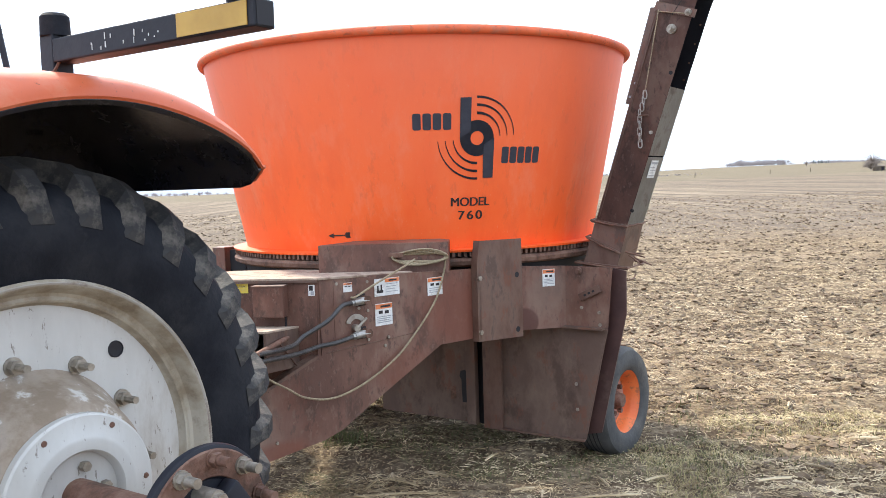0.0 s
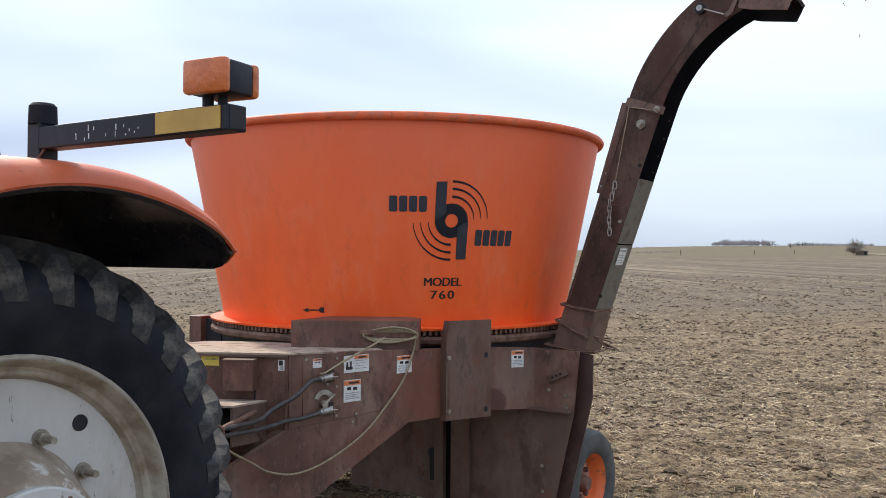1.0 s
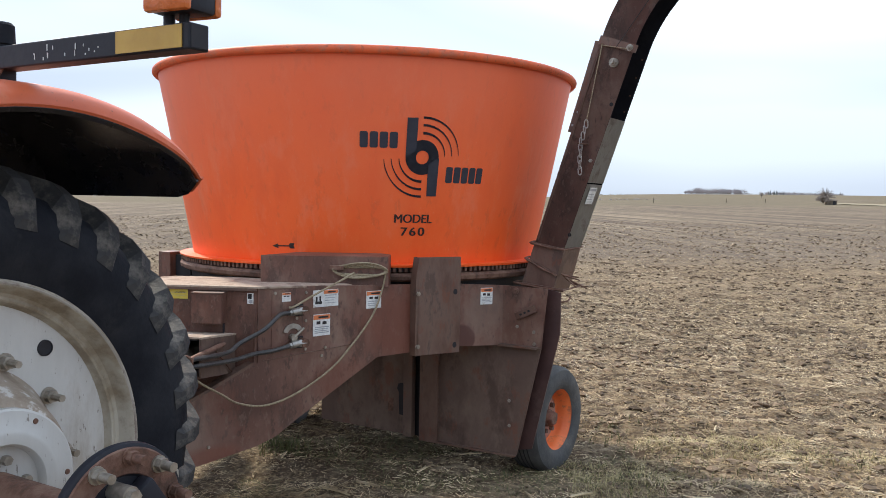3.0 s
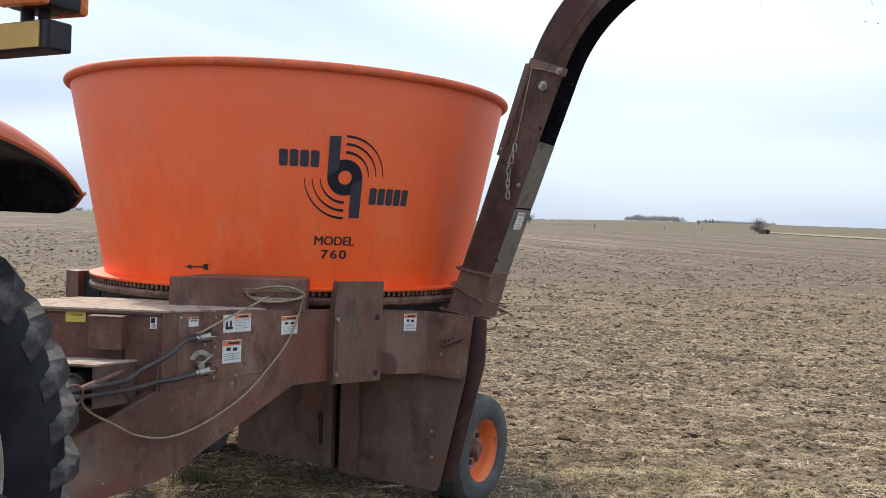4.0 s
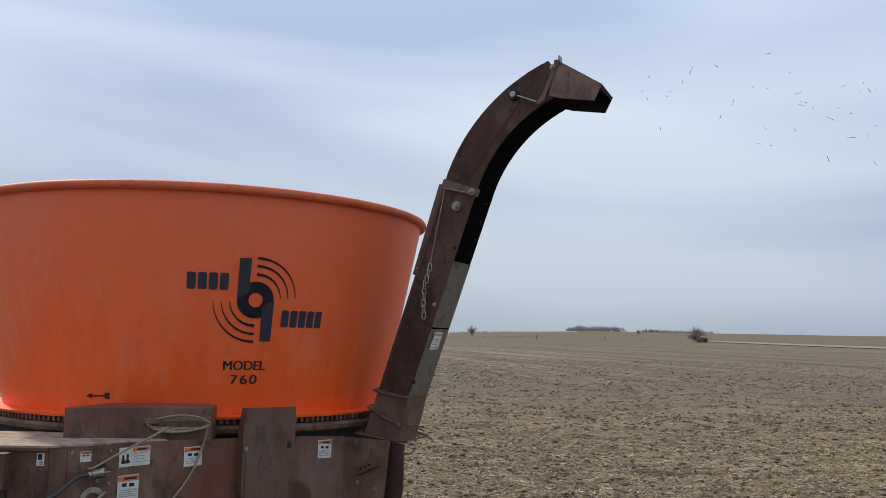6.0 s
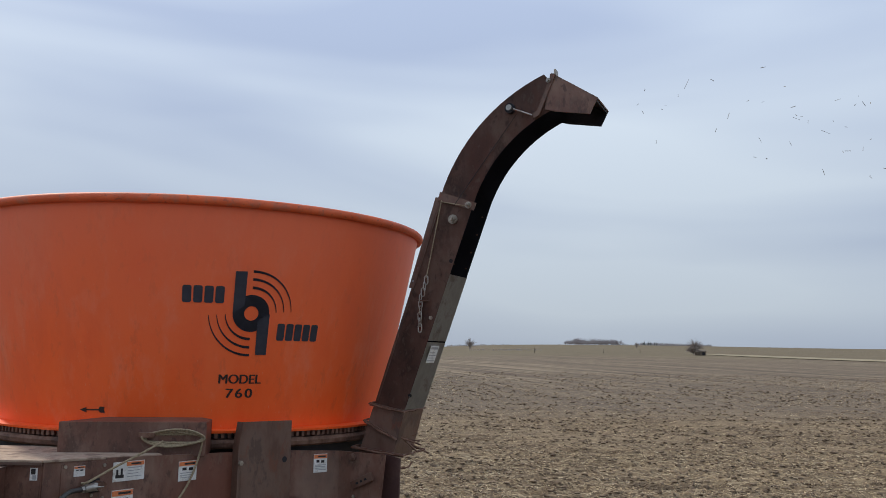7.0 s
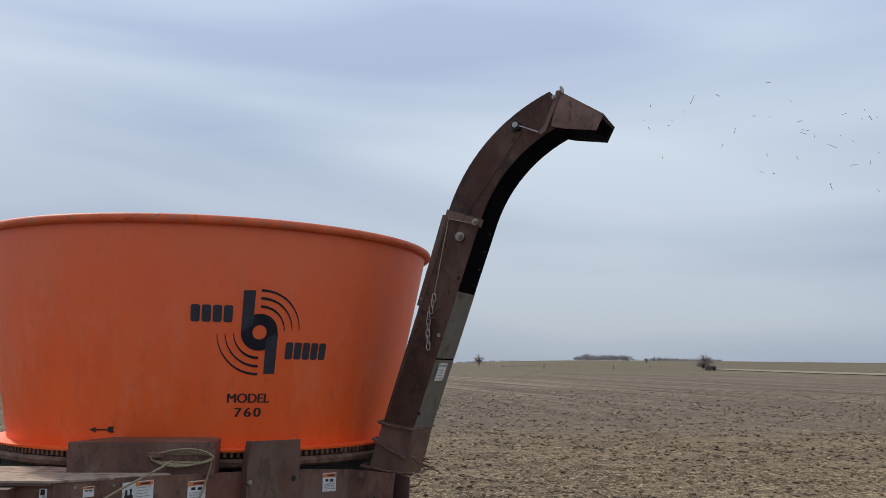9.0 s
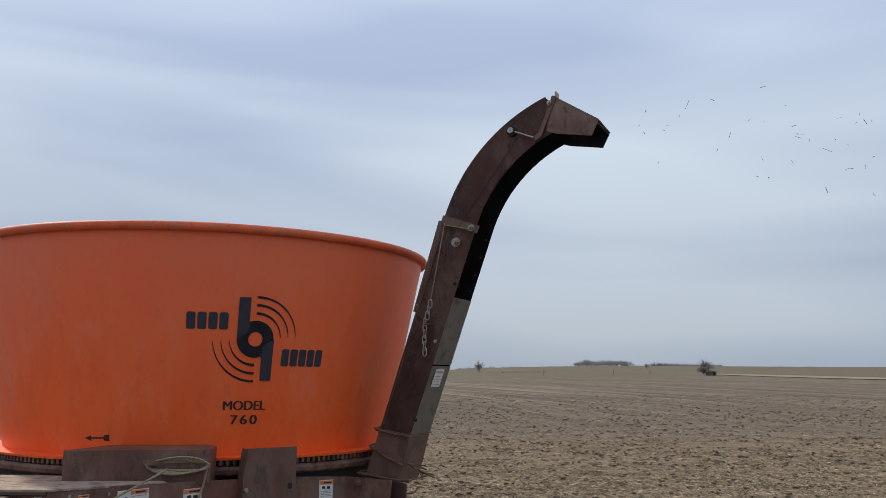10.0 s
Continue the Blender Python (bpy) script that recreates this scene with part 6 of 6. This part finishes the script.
def build_blown_straw():
    rs = np.random.RandomState(8)
    vs, fs = [], []
    for k in range(70):
        s = 0.05 + 2.4 * rs.rand() ** 0.8
        spread = 0.05 + 0.16 * s
        q = MACHINE @ Vector((2.86 + s, -0.08 + spread * rs.randn() * 0.8, 3.27 - 0.03 * s - 0.09 * s * s + spread * rs.randn() * 0.8))
        l = 0.012 + 0.045 * rs.rand() ** 2
        d = Vector(rs.randn(3)).normalized()
        sd = d.orthogonal().normalized() * (0.0012 + 0.001 * rs.rand())
        up = d.cross(sd)
        i = len(vs)
        for e in (-1, 1):
            vs += [q + d * l * e * 0.5 + sd, q + d * l * e * 0.5 - sd, q + d * l * e * 0.5 + up]
        fs += [(i, i + 1, i + 4, i + 3), (i + 1, i + 2, i + 5, i + 4), (i + 2, i, i + 3, i + 5)]
    mesh_stuff("blown_chaff", [tuple(v) for v in vs], fs, CHAFF, "chopped stalks flying from the spout", "chaff")


CHAFF = mat("flying_chaff", [(0.12, 0.10, 0.075), (0.22, 0.18, 0.13)], 0.85, 0, 3.0, rand=0.4)
build_straw()
build_clods()
build_stalks()
build_grass()
build_blown_straw()


# ---- distance ----
VERGE = mat("dry_verge_grass", [(0.20, 0.165, 0.098), (0.26, 0.215, 0.130)], 0.9, 0, 0.05, 0.3, 2.0)


def build_verge():
    bm = bmesh.new()
    rows = []
    for i in range(41):
        t = 0.62 * i / 40
        x, y = 190 - 95 * t ** 0.5, 118 + 300 * t ** 1.6
        w = 75 - 40 * t
        rows.append([bm.verts.new((x - 0.1 * w, y - w * 0.4, land(x, y - w * 0.4) + 0.12)), bm.verts.new((x + 0.1 * w, y + w * 0.6, land(x, y + w * 0.6) + 0.12))])
    for a, b in zip(rows, rows[1:]):
        bm.faces.new((a[0], b[0], b[1], a[1]))
    tagged(part("grass_verge", bm, VERGE), "pale dry grass strip along the far field edge", "verge", kind="structure")


build_verge()


def twigs(vs, fs, base, h, rs, spread=0.5, n=40):
    """A bare crown: thin forked blades rising from a stem."""
    def blade(a, b, w0, w1):
        d = b - a
        s = d.cross(Vector((0.3, 1.0, 0.1))).normalized()
        i = len(vs)
        vs.extend([a + s * w0, a - s * w0, b - s * w1, b + s * w1])
        fs.append((i, i + 1, i + 2, i + 3))
    top = base + Vector((0, 0, h * 0.45))
    blade(base - Vector((0, 0, 0.3)), top, h * 0.022, h * 0.012)
    for _ in range(n):
        a = base + Vector((0, 0, h * rs.uniform(0.15, 0.5)))
        ang, out = rs.rand() * 6.28, spread * h * rs.rand() ** 0.6
        b = base + Vector((math.cos(ang) * out, math.sin(ang) * out, h * rs.uniform(0.45, 1.0) * (1 - 0.35 * out / (spread * h + 1e-6))))
        m = a.lerp(b, 0.55) + Vector((0, 0, 0.06 * h))
        blade(a, m, h * 0.010, h * 0.006)
        blade(m, b, h * 0.006, h * 0.003)


def build_woods():
    rs = np.random.RandomState(17)
    vs, fs = [], []
    for x0, x1, y, h, n in ((189, 240, 700, 6.8, 150), (266, 340, 750, 5.4, 170), (395, 480, 760, 3.6, 90), (54, 82, 335, 1.0, 60), (110, 190, 900, 4.2, 110), (560, 700, 900, 6.0, 110), (-620, -330, 900, 7.0, 150), (-420, -250, 800, 6.0, 60)):
        for _ in range(n):
            x, yy = rs.uniform(x0, x1), y + rs.uniform(-15, 25)
            edge = min(1.0, 6 * min(x - x0, x1 - x) / (x1 - x0) + 0.35)
            twigs(vs, fs, Vector((x, yy, land(x, yy))), h * rs.uniform(0.45, 1.1) * edge, rs, 0.6, 44)
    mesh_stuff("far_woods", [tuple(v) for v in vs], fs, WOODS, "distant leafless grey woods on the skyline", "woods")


# Distance haze is mixed into the woods' colour.
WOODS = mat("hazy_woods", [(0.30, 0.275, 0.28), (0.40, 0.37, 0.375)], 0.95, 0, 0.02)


def build_lone_trees():
    rs = np.random.RandomState(2)
    for x, y, h, sp, n, lab in ((50.8, 330, 6.2, 0.42, 120, "small bare tree on the far field edge"), (103.5, 240, 5.4, 0.55, 200, "bare shrubby tree beside the shed"), (101.7, 237, 3.0, 0.75, 620, "bare shrub beside the shed"), (150, 420, 4.5, 0.4, 60, "small bare tree on the far slope")):
        t = thing("bare_tree", Matrix.Translation((x, y, land(x, y))), lab, "tree", "far trees")
        vs, fs = [], []
        twigs(vs, fs, Vector((0, 0, 0)), h, rs, sp, n)
        me = bpy.data.meshes.new("crown")
        me.from_pydata([tuple(v) for v in vs], [], fs)
        me.materials.append(BARK)
        c = new("crown", me)
        c.parent = t
        bm = bmesh.new()
        rod(bm, (0, 0, -0.3), (0.1, 0, h * 0.42), h * 0.03, 8, h * 0.015)
        part("trunk", bm, BARK, t)


def build_shed():
    x, y = 104.6, 239.0
    s = thing("field_shed", pose(x, y, land(x, y), 0, 0, -15), "low weathered grey shed in the far field", "shed")
    part("wall", boxed(-1.5, 1.5, -1.2, 1.2, 0, 1.15), SHED, s)
    part("roof", prism([(-1.4, 1.1), (0, 1.45), (1.4, 1.05), (1.4, 1.13), (0, 1.55), (-1.4, 1.2)], lambda u, v, d: Vector((d, u, v)), -1.7, 1.7), SHED, s)
    part("door", boxed(0.5, 1.2, -1.25, -1.2, 0, 1.0), DARK, s)


SHED = mat("weathered_boards", [(0.13, 0.10, 0.075), (0.20, 0.16, 0.12)], 0.9, 0, 1.5)
def build_evergreens():
    """A short dark row of conifers beside the far woods."""
    rs = np.random.RandomState(41)
    # The green is greyed by haze put into the colour.
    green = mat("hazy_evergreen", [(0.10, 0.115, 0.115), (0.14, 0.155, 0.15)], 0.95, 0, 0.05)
    for k in range(9):
        x, y, h = 268 + 1.7 * k + rs.uniform(-0.5, 0.5), 735 + rs.uniform(-6, 6), rs.uniform(3.6, 5.4)
        t = thing("conifer", Matrix.Translation((x, y, land(x, y))), "dark evergreen tree in the far row", "tree", "far evergreens")
        bm = bmesh.new()
        rod(bm, (0, 0, -0.5), (0, 0, h * 0.9), 0.14, 6, 0.03)
        part("trunk", bm, BARK, t)
        bm = bmesh.new()
        for i in range(7):
            z = h * (0.08 + 0.125 * i)
            rod(bm, (0, 0, z), (rs.uniform(-0.1, 0.1), 0, z + h * 0.2), 0.24 * h * (1 - 0.12 * i) * rs.uniform(0.8, 1.15), 7, 0.04)
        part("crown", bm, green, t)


def build_field_posts():
    for x, y, h in ((58.0, 250.0, 1.6), (83.0, 262.0, 1.3), (97.0, 268.0, 1.3)):
        bm = bmesh.new()
        rod(bm, (x, y, land(x, y) - 0.2), (x + 0.05, y, land(x, y) + h), 0.11, 7, 0.09)
        tagged(part("fence_post", bm, SHED), "weathered wooden post on the far field edge", "post", "field posts")


build_woods()
build_evergreens()
build_field_posts()
build_lone_trees()
build_shed()
